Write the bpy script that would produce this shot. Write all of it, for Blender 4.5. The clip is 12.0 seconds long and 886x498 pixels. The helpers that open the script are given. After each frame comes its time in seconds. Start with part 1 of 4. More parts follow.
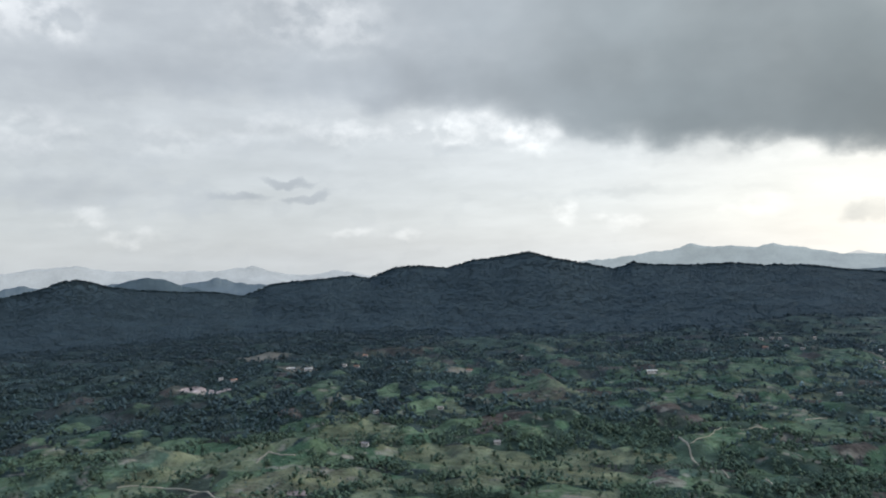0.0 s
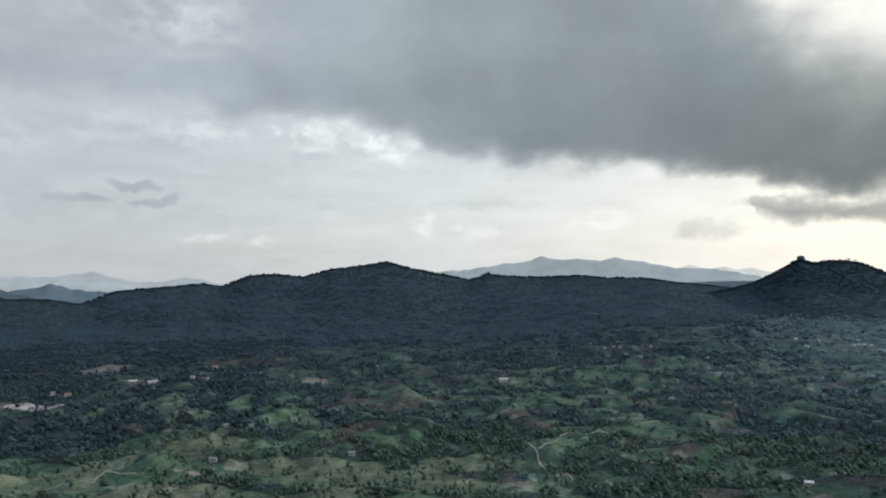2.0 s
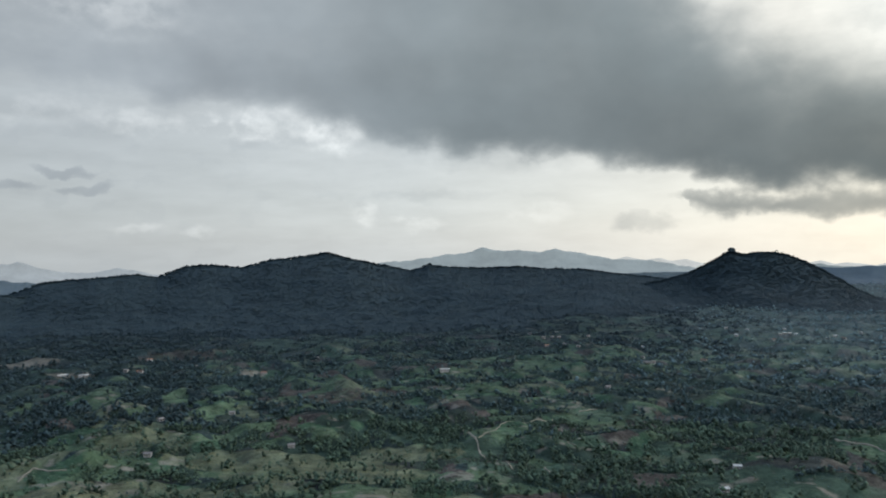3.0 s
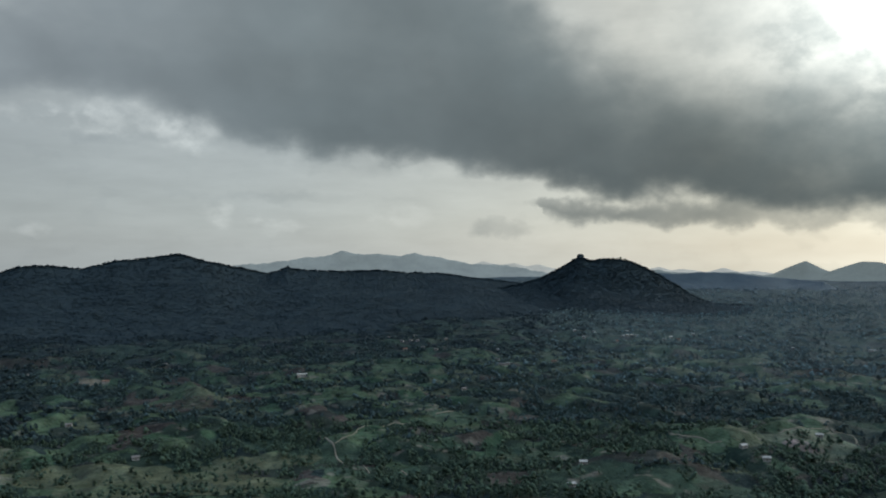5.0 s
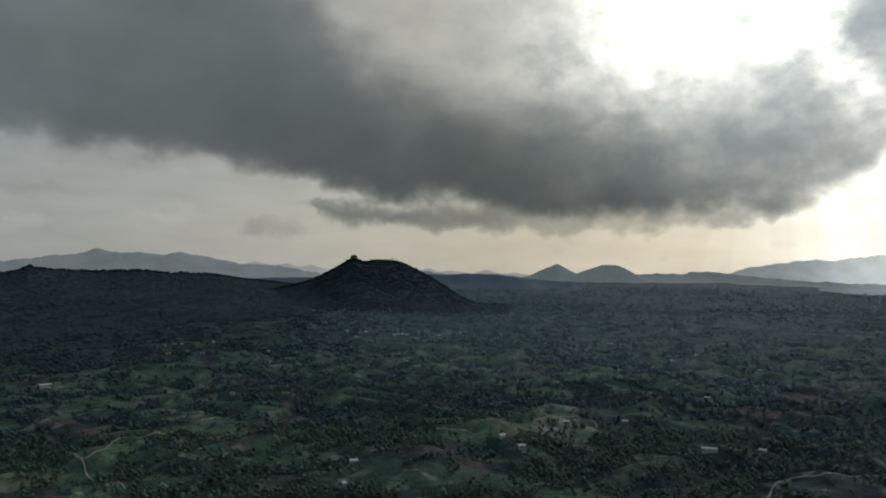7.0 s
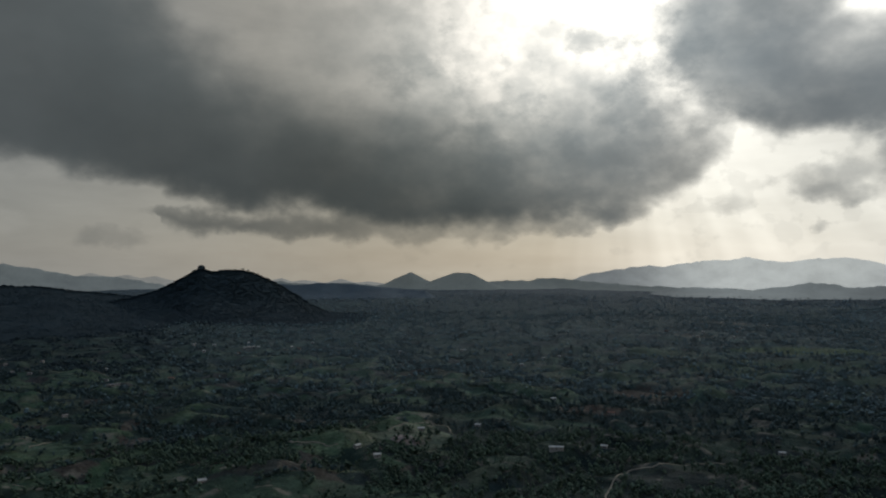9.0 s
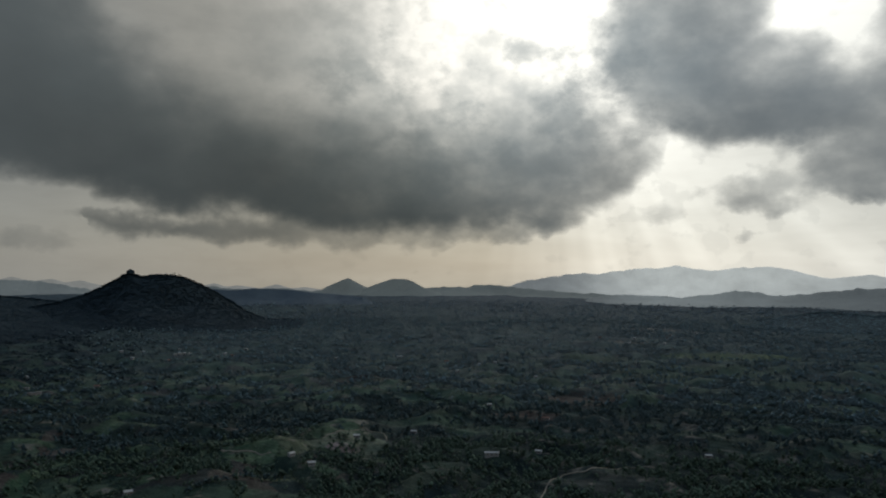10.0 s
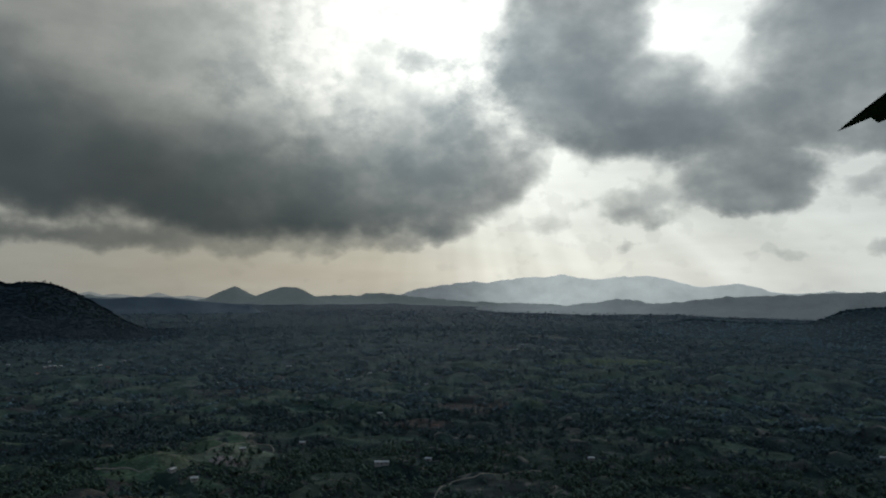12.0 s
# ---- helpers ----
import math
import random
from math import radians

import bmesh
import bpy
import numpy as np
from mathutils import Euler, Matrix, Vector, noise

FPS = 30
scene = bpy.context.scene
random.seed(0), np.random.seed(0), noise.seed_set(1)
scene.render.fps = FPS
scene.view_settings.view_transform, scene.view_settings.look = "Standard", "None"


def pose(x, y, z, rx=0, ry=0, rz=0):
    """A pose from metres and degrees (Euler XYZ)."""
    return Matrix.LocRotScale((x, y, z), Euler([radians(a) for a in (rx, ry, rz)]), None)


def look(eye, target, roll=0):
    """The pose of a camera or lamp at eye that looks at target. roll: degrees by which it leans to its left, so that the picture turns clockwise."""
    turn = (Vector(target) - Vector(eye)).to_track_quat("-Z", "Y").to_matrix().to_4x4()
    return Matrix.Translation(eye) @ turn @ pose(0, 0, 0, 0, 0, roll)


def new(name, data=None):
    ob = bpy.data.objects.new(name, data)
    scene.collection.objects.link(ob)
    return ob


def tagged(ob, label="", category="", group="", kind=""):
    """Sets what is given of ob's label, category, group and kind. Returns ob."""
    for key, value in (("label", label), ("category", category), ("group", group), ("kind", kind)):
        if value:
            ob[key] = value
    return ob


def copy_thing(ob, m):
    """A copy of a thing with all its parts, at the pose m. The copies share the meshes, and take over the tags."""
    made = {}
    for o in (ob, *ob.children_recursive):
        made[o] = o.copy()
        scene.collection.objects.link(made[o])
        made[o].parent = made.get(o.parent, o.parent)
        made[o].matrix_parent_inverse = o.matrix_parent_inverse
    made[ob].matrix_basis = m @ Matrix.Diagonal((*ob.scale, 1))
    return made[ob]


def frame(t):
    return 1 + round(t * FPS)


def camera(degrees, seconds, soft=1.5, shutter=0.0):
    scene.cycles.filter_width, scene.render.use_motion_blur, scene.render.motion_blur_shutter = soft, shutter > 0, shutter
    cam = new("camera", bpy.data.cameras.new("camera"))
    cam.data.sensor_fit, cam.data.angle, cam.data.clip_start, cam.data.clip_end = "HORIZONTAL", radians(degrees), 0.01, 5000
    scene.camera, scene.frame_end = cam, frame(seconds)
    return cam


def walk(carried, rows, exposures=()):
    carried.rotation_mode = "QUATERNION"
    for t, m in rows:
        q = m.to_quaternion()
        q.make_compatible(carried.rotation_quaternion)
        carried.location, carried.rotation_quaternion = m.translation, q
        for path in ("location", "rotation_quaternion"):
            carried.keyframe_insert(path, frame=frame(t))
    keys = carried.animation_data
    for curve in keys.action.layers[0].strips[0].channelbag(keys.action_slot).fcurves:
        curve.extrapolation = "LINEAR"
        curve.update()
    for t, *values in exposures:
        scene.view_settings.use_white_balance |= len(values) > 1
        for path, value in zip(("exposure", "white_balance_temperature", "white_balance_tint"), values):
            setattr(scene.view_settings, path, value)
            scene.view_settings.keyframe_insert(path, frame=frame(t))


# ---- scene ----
SOFT = 2.0
# ---- the camera, held at arm's length by somebody turning on a hilltop ----
EYE = 200.0
ARM = 0.4
cam = camera(60.92, 12.0, soft=SOFT)
TURNS = [
    (0, 0.07, 0.35, 2.18),
    (0.5, -2.50, 1.36, 1.79),
    (1, -5.05, 1.45, 1.57),
    (1.5, -7.82, 1.17, 1.32),
    (2, -10.69, 0.77, 1.20),
    (2.5, -12.81, 0.38, 1.21),
    (3, -15.14, -0.01, 1.05),
    (3.2, -15.89, -0.09, 1.08),
    (4.8, -24.24, 0.11, 0.35),
    (5, -25.75, 0.15, 0.30),
    (5.5, -30.59, 0.23, 0.08),
    (6, -35.86, 0.29, -0.32),
    (6.5, -39.93, 0.21, -0.55),
    (7, -42.82, 0.23, -0.50),
    (7.5, -45.68, 0.29, -0.35),
    (7.7, -46.86, 0.28, -0.13),
    (9.5, -56.31, 1.25, -0.28),
    (10, -58.61, 1.44, -0.46),
    (10.5, -60.73, 1.70, -0.42),
    (11, -63.01, 1.85, -0.39),
    (11.5, -64.95, 1.96, -0.53),
    (12, -66.84, 2.15, -0.65),
]
EXPOSURES = [(0.0, 0.3, 6500, 13), (1.5, 0.18, 6450, 12), (3.0, -0.05, 6450, 11), (5.0, -0.58, 6350, 7), (6.0, -0.87, 6300, 6), (7.5, -1.2, 6700, 10), (9.5, -1.63, 6650, 11), (11.0, -1.63, 6400, 7), (12.0, -1.65, 6300, 7)]


def held(yaw, pitch, roll):
    a = radians(yaw)
    return pose(-ARM * math.sin(a), ARM * math.cos(a), EYE, 90 + pitch, roll, yaw)


walk(cam, [(t, held(yaw, pitch, roll)) for t, yaw, pitch, roll in TURNS], EXPOSURES)

# ---- node helpers ----


def put(tree, kind, **settings):
    node = tree.nodes.new("ShaderNode" + kind)
    for key, value in settings.items():
        setattr(node, key, value)
    return node


def feed(tree, socket, value):
    if isinstance(value, bpy.types.NodeSocket):
        tree.links.new(value, socket)
    else:
        socket.default_value = value


def math_node(tree, op, a, b=0.0, clamp=False):
    node = put(tree, "Math", operation=op, use_clamp=clamp)
    feed(tree, node.inputs[0], a)
    feed(tree, node.inputs[1], b)
    return node.outputs[0]


def vec_node(tree, op, a, b=(0, 0, 0)):
    node = put(tree, "VectorMath", operation=op)
    feed(tree, node.inputs[0], a)
    if op == "SCALE":
        feed(tree, node.inputs["Scale"], b)
    elif op not in ("LENGTH", "NORMALIZE"):
        feed(tree, node.inputs[1], b)
    return node.outputs["Value" if op == "LENGTH" else "Vector"]


def mix_node(tree, fac, a, b, blend="MIX"):
    node = put(tree, "Mix", data_type="RGBA", blend_type=blend)
    feed(tree, node.inputs[0], fac)
    feed(tree, node.inputs[6], a)
    feed(tree, node.inputs[7], b)
    return node.outputs[2]


def noise_node(tree, vector, scale, detail=4.0, rough=0.55):
    node = put(tree, "TexNoise")
    feed(tree, node.inputs["Vector"], vector)
    node.inputs["Scale"].default_value, node.inputs["Detail"].default_value, node.inputs["Roughness"].default_value = scale, detail, rough
    return node


def range_node(tree, value, low, high, to_low=0.0, to_high=1.0, kind="SMOOTHSTEP"):
    node = put(tree, "MapRange", interpolation_type=kind)
    for socket, v in zip(node.inputs, (value, low, high, to_low, to_high)):
        feed(tree, socket, v)
    return node.outputs[0]


def ramp_node(tree, value, stops):
    node = put(tree, "ValToRGB")
    ramp = node.color_ramp
    while len(ramp.elements) < len(stops):
        ramp.elements.new(0.5)
    for e, (at, colour) in zip(ramp.elements, stops):
        e.position, e.color = at, (*(v / 4 for v in colour), 1)
    feed(tree, node.inputs[0], value)
    return vec_node(tree, "SCALE", node.outputs[0], 4.0)


# ---- sky: hazy daylight behind layers of cloud, the sun hidden in the gap between two of them ----
SUN_AZ, SUN_EL = 66.0, 24.0
world = bpy.data.worlds.new("sky")
scene.world = world
world.use_nodes = True
sky = world.node_tree
sky.nodes.clear()

ways = vec_node(sky, "NORMALIZE", put(sky, "TexCoord").outputs["Generated"])
split = put(sky, "SeparateXYZ")
feed(sky, split.inputs[0], ways)
azimuth = math_node(sky, "MULTIPLY", math_node(sky, "ARCTAN2", split.outputs[0], split.outputs[1]), 57.29578)
height = math_node(sky, "MULTIPLY", math_node(sky, "ARCSINE", split.outputs[2]), 57.29578)
flat = put(sky, "CombineXYZ")
feed(sky, flat.inputs[0], azimuth)
feed(sky, flat.inputs[1], height)
flat = flat.outputs[0]
tall = vec_node(sky, "MULTIPLY", ways, (1, 1, 1.35))


def stirred(base, scale, detail, rough, amount):
    swirl = vec_node(sky, "SUBTRACT", noise_node(sky, tall, scale, detail, rough).outputs["Color"], (0.5, 0.5, 0.5))
    return vec_node(sky, "ADD", base, vec_node(sky, "MULTIPLY", swirl, amount))


billow = stirred(stirred(flat, 5.0, 2.0, 0.45, (4.5, 2.0, 0)), 15.0, 4.5, 0.5, (4.6, 3.2, 0))
puff = stirred(flat, 19.0, 5.0, 0.55, (3.8, 2.8, 0))


def axes(vector):
    node = put(sky, "SeparateXYZ")
    feed(sky, node.inputs[0], vector)
    return node.outputs[0], node.outputs[1]


def profile(bearing, stops, low=-40.0, high=110.0, top=40.0):
    """A height in degrees that changes with the bearing, straight from stop to stop."""
    node = put(sky, "ValToRGB")
    ramp = node.color_ramp
    while len(ramp.elements) < len(stops):
        ramp.elements.new(0.5)
    for e, (at, value) in zip(ramp.elements, stops):
        e.position, e.color = (at - low) / (high - low), (value / top,) * 3 + (1,)
    feed(sky, node.inputs[0], range_node(sky, bearing, low, high, kind="LINEAR"))
    return math_node(sky, "MULTIPLY", node.outputs[0], top)


def patch_of_sky(az, el, wide, high, turn=0.0, soft=0.5, ways_in=None):
    m = put(sky, "Mapping", vector_type="TEXTURE")
    feed(sky, m.inputs["Vector"], ways_in or billow)
    m.inputs["Location"].default_value, m.inputs["Rotation"].default_value, m.inputs["Scale"].default_value = (az, el, 0), (0, 0, radians(turn)), (wide, high, 1)
    return range_node(sky, vec_node(sky, "LENGTH", m.outputs[0]), 1 + soft, max(0.0, 1 - soft))


thickness = []
gleam = []


def cloud(az, el, wide, high, thick, turn=0.0, soft=0.5, fine=False):
    thickness.append(math_node(sky, "MULTIPLY", patch_of_sky(az, el, wide, high, turn, soft, puff if fine else billow), thick))


def lit_cloud(az, el, wide, high, bright, soft=0.7):
    gleam.append(math_node(sky, "MULTIPLY", patch_of_sky(az, el, wide, high, 0, soft, puff), bright * 0.4))


def above(ways_in, edge, soft_low, soft_high):
    """1 above a lower edge, 0 below it."""
    bearing, up = axes(ways_in)
    return range_node(sky, math_node(sky, "SUBTRACT", up, profile(bearing, edge)), -soft_low, soft_high)


def below(ways_in, edge, soft):
    bearing, up = axes(ways_in)
    return range_node(sky, math_node(sky, "SUBTRACT", up, profile(bearing, edge)), soft, -soft)


# the grey deck: its lower edge sinks towards the sun, and on that side it thins out upwards
deck = math_node(sky, "MULTIPLY",
                 above(billow, [(-40, 12.5), (-22, 12.0), (-8, 11.4), (6, 10.2), (13, 8.4), (20, 7.3), (28, 6.2), (33, 5.2), (41, 4.2), (46, 3.2), (52, 2.9), (58, 3.0), (62, 3.9), (66, 3.7), (70, 4.6), (74, 7.5), (78, 18)], 0.8, 1.3),
                 below(billow, [(-40, 32), (22, 30), (29, 19.5), (35, 13.6), (41, 10.2), (47, 8.6), (52, 8.8), (57, 8.4), (62, 8.2), (68, 8.0), (73, 7.0), (77, 5.0)], 5.0))
body = profile(azimuth, [(-40, 0.45), (-22, 0.5), (-6, 0.75), (4, 1.2), (14, 1.9), (24, 2.4), (40, 3.0), (55, 2.6), (61, 1.75), (70, 1.2), (110, 1.0)], top=4.0)
thickness.append(math_node(sky, "MULTIPLY", deck, body))
cloud(16, 9.6, 12, 2.2, 0.5, turn=-8, soft=0.8)
cloud(-29, 12.5, 5, 2.0, 0.35, soft=0.8)
cloud(-12, 13.0, 12, 1.6, 0.45, soft=0.8)
cloud(1, 13.2, 7, 2.2, 0.6, soft=0.8)
# thinner heaps that climb towards the gap
cloud(60, 9.6, 8.5, 3.2, 0.50, soft=0.8)
cloud(67.5, 9.0, 5.0, 3.2, 0.50, soft=0.8, fine=True)
cloud(61.5, 15.4, 2.4, 1.5, 0.33, soft=0.8, fine=True)
cloud(66.0, 12.6, 2.6, 1.5, 0.30, soft=0.8, fine=True)
cloud(48.5, 16.5, 5.5, 4.0, 0.45, soft=1.0)
cloud(60, 12.0, 11, 4.5, 0.2, soft=0.9)
cloud(71.5, 16.5, 1.6, 3.0, 0.35, soft=0.9, fine=True)
# the clouds past the gap, flat below, with a hole between them
hole = patch_of_sky(86.6, 18.6, 1.9, 4.6, 14, 0.6, puff)
past = patch_of_sky(76.6, 17.0, 6.0, 7.2, 0, 0.3)
for spot in ((80.5, 12.6, 8.5, 4.6, -14, 0.3), (89.5, 11.2, 6.0, 3.0, -10, 0.4), (97.8, 14.8, 9.0, 6.8, 0, 0.3)):
    past = math_node(sky, "MAXIMUM", past, patch_of_sky(*spot))
past = math_node(sky, "MULTIPLY", past, above(puff, [(-40, 10.2), (73, 10.2), (77, 8.8), (110, 8.2)], 0.5, 1.0))
past = math_node(sky, "MULTIPLY", past, math_node(sky, "SUBTRACT", 1.0, hole))
lobe = math_node(sky, "MULTIPLY", patch_of_sky(89.0, 7.0, 4.6, 3.4, 0, 0.25, puff), above(puff, [(-40, 4.6), (110, 4.5)], 0.3, 0.7))
past = math_node(sky, "MAXIMUM", past, lobe)
thickness.append(math_node(sky, "MULTIPLY", past, profile(azimuth, [(-40, 1.25), (86, 1.2), (92, 1.3), (110, 1.4)], top=4.0)))
cloud(81.5, 11.2, 5.5, 2.0, 0.9, turn=-8, soft=0.7)
cloud(77.5, 15.5, 4.0, 2.5, 0.5, turn=-30, soft=0.8)
cloud(80.8, 5.6, 3.0, 1.5, 0.45, soft=0.6, fine=True)
cloud(81.5, 4.5, 1.8, 0.6, 0.4, soft=0.8, fine=True)
cloud(74.6, 4.0, 1.4, 0.6, 0.25, soft=0.8, fine=True)
cloud(80.4, 2.5, 0.5, 0.45, 0.35, soft=0.8, fine=True)
cloud(91.6, 2.1, 1.6, 0.4, 0.28, soft=0.8, fine=True)
cloud(97.5, 6.2, 2.0, 1.4, 0.5, fine=True)
cloud(97.5, 2.6, 1.5, 0.6, 0.3, fine=True)
# torn strips under the deck
strip = math_node(sky, "MULTIPLY",
                  above(puff, [(-40, 30), (31, 12), (33, 2.9), (36.8, 2.3), (41, 1.9), (47, 1.5), (53, 1.5), (58, 1.6), (64, 2.2), (69, 3.2), (74, 6), (110, 30)], 0.5, 0.5),
                  below(puff, [(-40, 3.5), (34, 3.7), (38, 3.1), (42, 3.4), (47, 3.8), (70, 3.8), (110, 3.6)], 0.8))
thickness.append(math_node(sky, "MULTIPLY", strip, 0.58))
cloud(34.4, 3.5, 2.2, 0.5, 0.28, turn=-14, soft=0.6, fine=True)
cloud(43.5, 2.6, 7.0, 0.7, 0.35, soft=0.8, fine=True)
cloud(29.9, 1.8, 1.9, 0.75, 0.24, fine=True)
# small scraps of cloud on the side away from the sun
cloud(-11.6, 5.9, 1.9, 0.33, 0.75, turn=-8, soft=0.6, fine=True)
cloud(-15.0, 4.7, 1.7, 0.30, 0.65, soft=0.6, fine=True)
cloud(-10.2, 4.5, 1.6, 0.30, 0.55, soft=0.6, fine=True)
cloud(-26, 8.0, 6, 2.0, 0.22, soft=0.8, fine=True)
cloud(-24, 4.8, 9, 1.1, 0.34, turn=-4, soft=0.7, fine=True)
cloud(-14, 8.8, 6, 0.8, 0.16, soft=0.8, fine=True)
cloud(-1, 8.3, 6, 0.45, 0.16, soft=0.7, fine=True)
cloud(12, 4.0, 8, 0.35, 0.10, soft=0.8, fine=True)
lit_cloud(7.5, 8.6, 2.2, 1.4, 0.40, 0.4)
lit_cloud(3.0, 9.4, 4.4, 1.0, 0.30, 0.4)
lit_cloud(-4, 9.4, 5, 0.9, 0.22, 0.5)
lit_cloud(-12, 9.6, 5, 0.9, 0.14, 0.5)
lit_cloud(-20, 8.8, 2.6, 1.3, 0.16, 0.5)
lit_cloud(-28.5, 9.0, 3.4, 1.5, 0.2, 0.5)
lit_cloud(-25.6, 3.4, 1.8, 0.6, 0.25, 0.5)
lit_cloud(-22.5, 2.0, 1.6, 0.6, 0.2, 0.5)
lit_cloud(-6.5, 1.8, 1.8, 0.4, 0.2, 0.5)
lit_cloud(-2.6, 1.7, 1.0, 0.5, 0.22, 0.5)
lit_cloud(9.3, 2.6, 0.9, 0.8, 0.26, 0.5)
lit_cloud(13, 1.8, 2.0, 0.5, 0.2, 0.5)
lit_cloud(22, 2.6, 2.6, 0.8, 0.14, 0.5)
lit_cloud(-28.5, 17.0, 3.4, 1.8, 0.7)
lit_cloud(-9, 17.3, 5, 2.0, 0.55)

# ragged wisps across the gap
wisps = range_node(sky, noise_node(sky, tall, 15.0, 5.0, 0.6).outputs["Fac"], 0.46, 0.66)
thickness.append(math_node(sky, "MULTIPLY", math_node(sky, "MULTIPLY", wisps, patch_of_sky(63.5, 13.5, 13, 7, 0, 0.8, puff)), 0.55))

# overhead and behind, the cover goes on
thickness.append(range_node(sky, height, 22, 36, 0.0, 0.3))

total = thickness[0]
for more in thickness[1:]:
    total = math_node(sky, "ADD", total, more)
mottle = noise_node(sky, tall, 7.0, 4.0, 0.5).outputs["Fac"]
total = math_node(sky, "MULTIPLY", total, range_node(sky, mottle, 0.3, 0.7, 0.80, 1.20, "LINEAR"))
# towards the sun the clouds are heaped, with firm rims
bumps = math_node(sky, "MAXIMUM", range_node(sky, azimuth, 40.0, 60.0, 0.25, 1.0), range_node(sky, azimuth, 12.0, -6.0, 0.25, 0.8))
cells = noise_node(sky, vec_node(sky, "MULTIPLY", ways, (1, 1, 1.5)), 9.0, 4.0, 0.5).outputs["Fac"]
swell = math_node(sky, "ADD", 1.0, math_node(sky, "MULTIPLY", range_node(sky, cells, 0.3, 0.7, -0.34, 0.34, "LINEAR"), bumps))
curls = noise_node(sky, vec_node(sky, "MULTIPLY", ways, (1, 1, 1.4)), 26.0, 4.0, 0.52).outputs["Fac"]
heads = math_node(sky, "MULTIPLY", range_node(sky, curls, 0.62, 0.36, -0.06, 0.26, "LINEAR"), bumps)
total = math_node(sky, "MAXIMUM", math_node(sky, "SUBTRACT", math_node(sky, "MULTIPLY", total, swell), heads), 0.0)
clear = math_node(sky, "POWER", 2.71828, math_node(sky, "MULTIPLY", total, -1.5))

# daylight behind the clouds
along = range_node(sky, azimuth, -40.0, 110.0, kind="LINEAR")
air = ramp_node(sky, along, [
    (0.00, (0.42, 0.46, 0.475)), (0.20, (0.46, 0.50, 0.515)), (0.35, (0.60, 0.64, 0.64)), (0.47, (0.75, 0.76, 0.71)),
    (0.58, (0.88, 0.86, 0.75)), (0.68, (1.18, 1.165, 1.02)), (0.76, (2.1, 2.13, 1.97)), (0.85, (2.0, 2.04, 1.92)), (1.00, (1.92, 1.98, 1.9))])
# shafts of light fan out below the gap
east, rise_up = math_node(sky, "SUBTRACT", azimuth, 66.0), math_node(sky, "SUBTRACT", 21.0, height)
fan = put(sky, "CombineXYZ")
feed(sky, fan.inputs[0], math_node(sky, "ARCTAN2", east, rise_up))
shafts = range_node(sky, noise_node(sky, fan.outputs[0], 7.0, 2.0, 0.5).outputs["Fac"], 0.3, 0.7, -0.16, 0.16, "LINEAR")
shafts = math_node(sky, "MULTIPLY", math_node(sky, "MULTIPLY", shafts, range_node(sky, height, 9.0, 3.5)), range_node(sky, azimuth, 58.0, 68.0, 0.15, 1.0))
air = vec_node(sky, "SCALE", air, math_node(sky, "ADD", shafts, 1.0))
streaks = noise_node(sky, vec_node(sky, "MULTIPLY", ways, (1, 1, 4.5)), 9.0, 5.0, 0.55).outputs["Fac"]
air = vec_node(sky, "SCALE", air, range_node(sky, streaks, 0.3, 0.7, 0.93, 1.07, "LINEAR"))
air = mix_node(sky, range_node(sky, height, 20.0, 45.0), air, (0.32, 0.53, 0.96, 1))
clear_sky = put(sky, "TexSky", sky_type="NISHITA", sun_disc=False, sun_elevation=radians(SUN_EL), sun_rotation=radians(SUN_AZ))
air = mix_node(sky, 0.012, air, clear_sky.outputs[0], "ADD")
glows = [
    math_node(sky, "MULTIPLY", patch_of_sky(64, 18.5, 13, 9, 0, 1.0, flat), 2.4),
    math_node(sky, "MULTIPLY", patch_of_sky(86.3, 18, 6, 4, 0, 1.0, flat), 1.0),
    math_node(sky, "MULTIPLY", patch_of_sky(74, 5.0, 6, 4.5, 0, 1.0, flat), 0.25)]
glow = glows[0]
for more in glows[1:]:
    glow = math_node(sky, "ADD", glow, more)
tufts = range_node(sky, noise_node(sky, tall, 26.0, 5.0, 0.55).outputs["Fac"], 0.40, 0.62, 0.05, 1.5, "LINEAR")
white = gleam[0]
for more in gleam[1:]:
    white = math_node(sky, "ADD", white, more)
glow = math_node(sky, "ADD", glow, math_node(sky, "MULTIPLY", white, tufts))
air = vec_node(sky, "ADD", air, vec_node(sky, "SCALE", (1.0, 0.995, 0.955), glow))

# the clouds' own grey, darker where they are thick and near the sun
grey = ramp_node(sky, along, [
    (0.00, (0.37, 0.415, 0.455)), (0.25, (0.305, 0.35, 0.385)), (0.37, (0.218, 0.262, 0.283)), (0.43, (0.185, 0.221, 0.236)), (0.57, (0.130, 0.158, 0.162)),
    (0.64, (0.160, 0.196, 0.202)), (0.71, (0.27, 0.325, 0.35)), (0.80, (0.30, 0.36, 0.40)), (1.00, (0.34, 0.40, 0.45))])
grey = vec_node(sky, "SCALE", grey, range_node(sky, noise_node(sky, tall, 5.0, 4.0, 0.5).outputs["Fac"], 0.3, 0.7, 0.86, 1.18, "LINEAR"))
# the deck lets more light through higher up
lift = math_node(sky, "MULTIPLY", range_node(sky, height, 7.0, 17.0, 0.0, 0.4), range_node(sky, azimuth, 14.0, 34.0))
grey = vec_node(sky, "SCALE", grey, math_node(sky, "ADD", 1.0, lift))
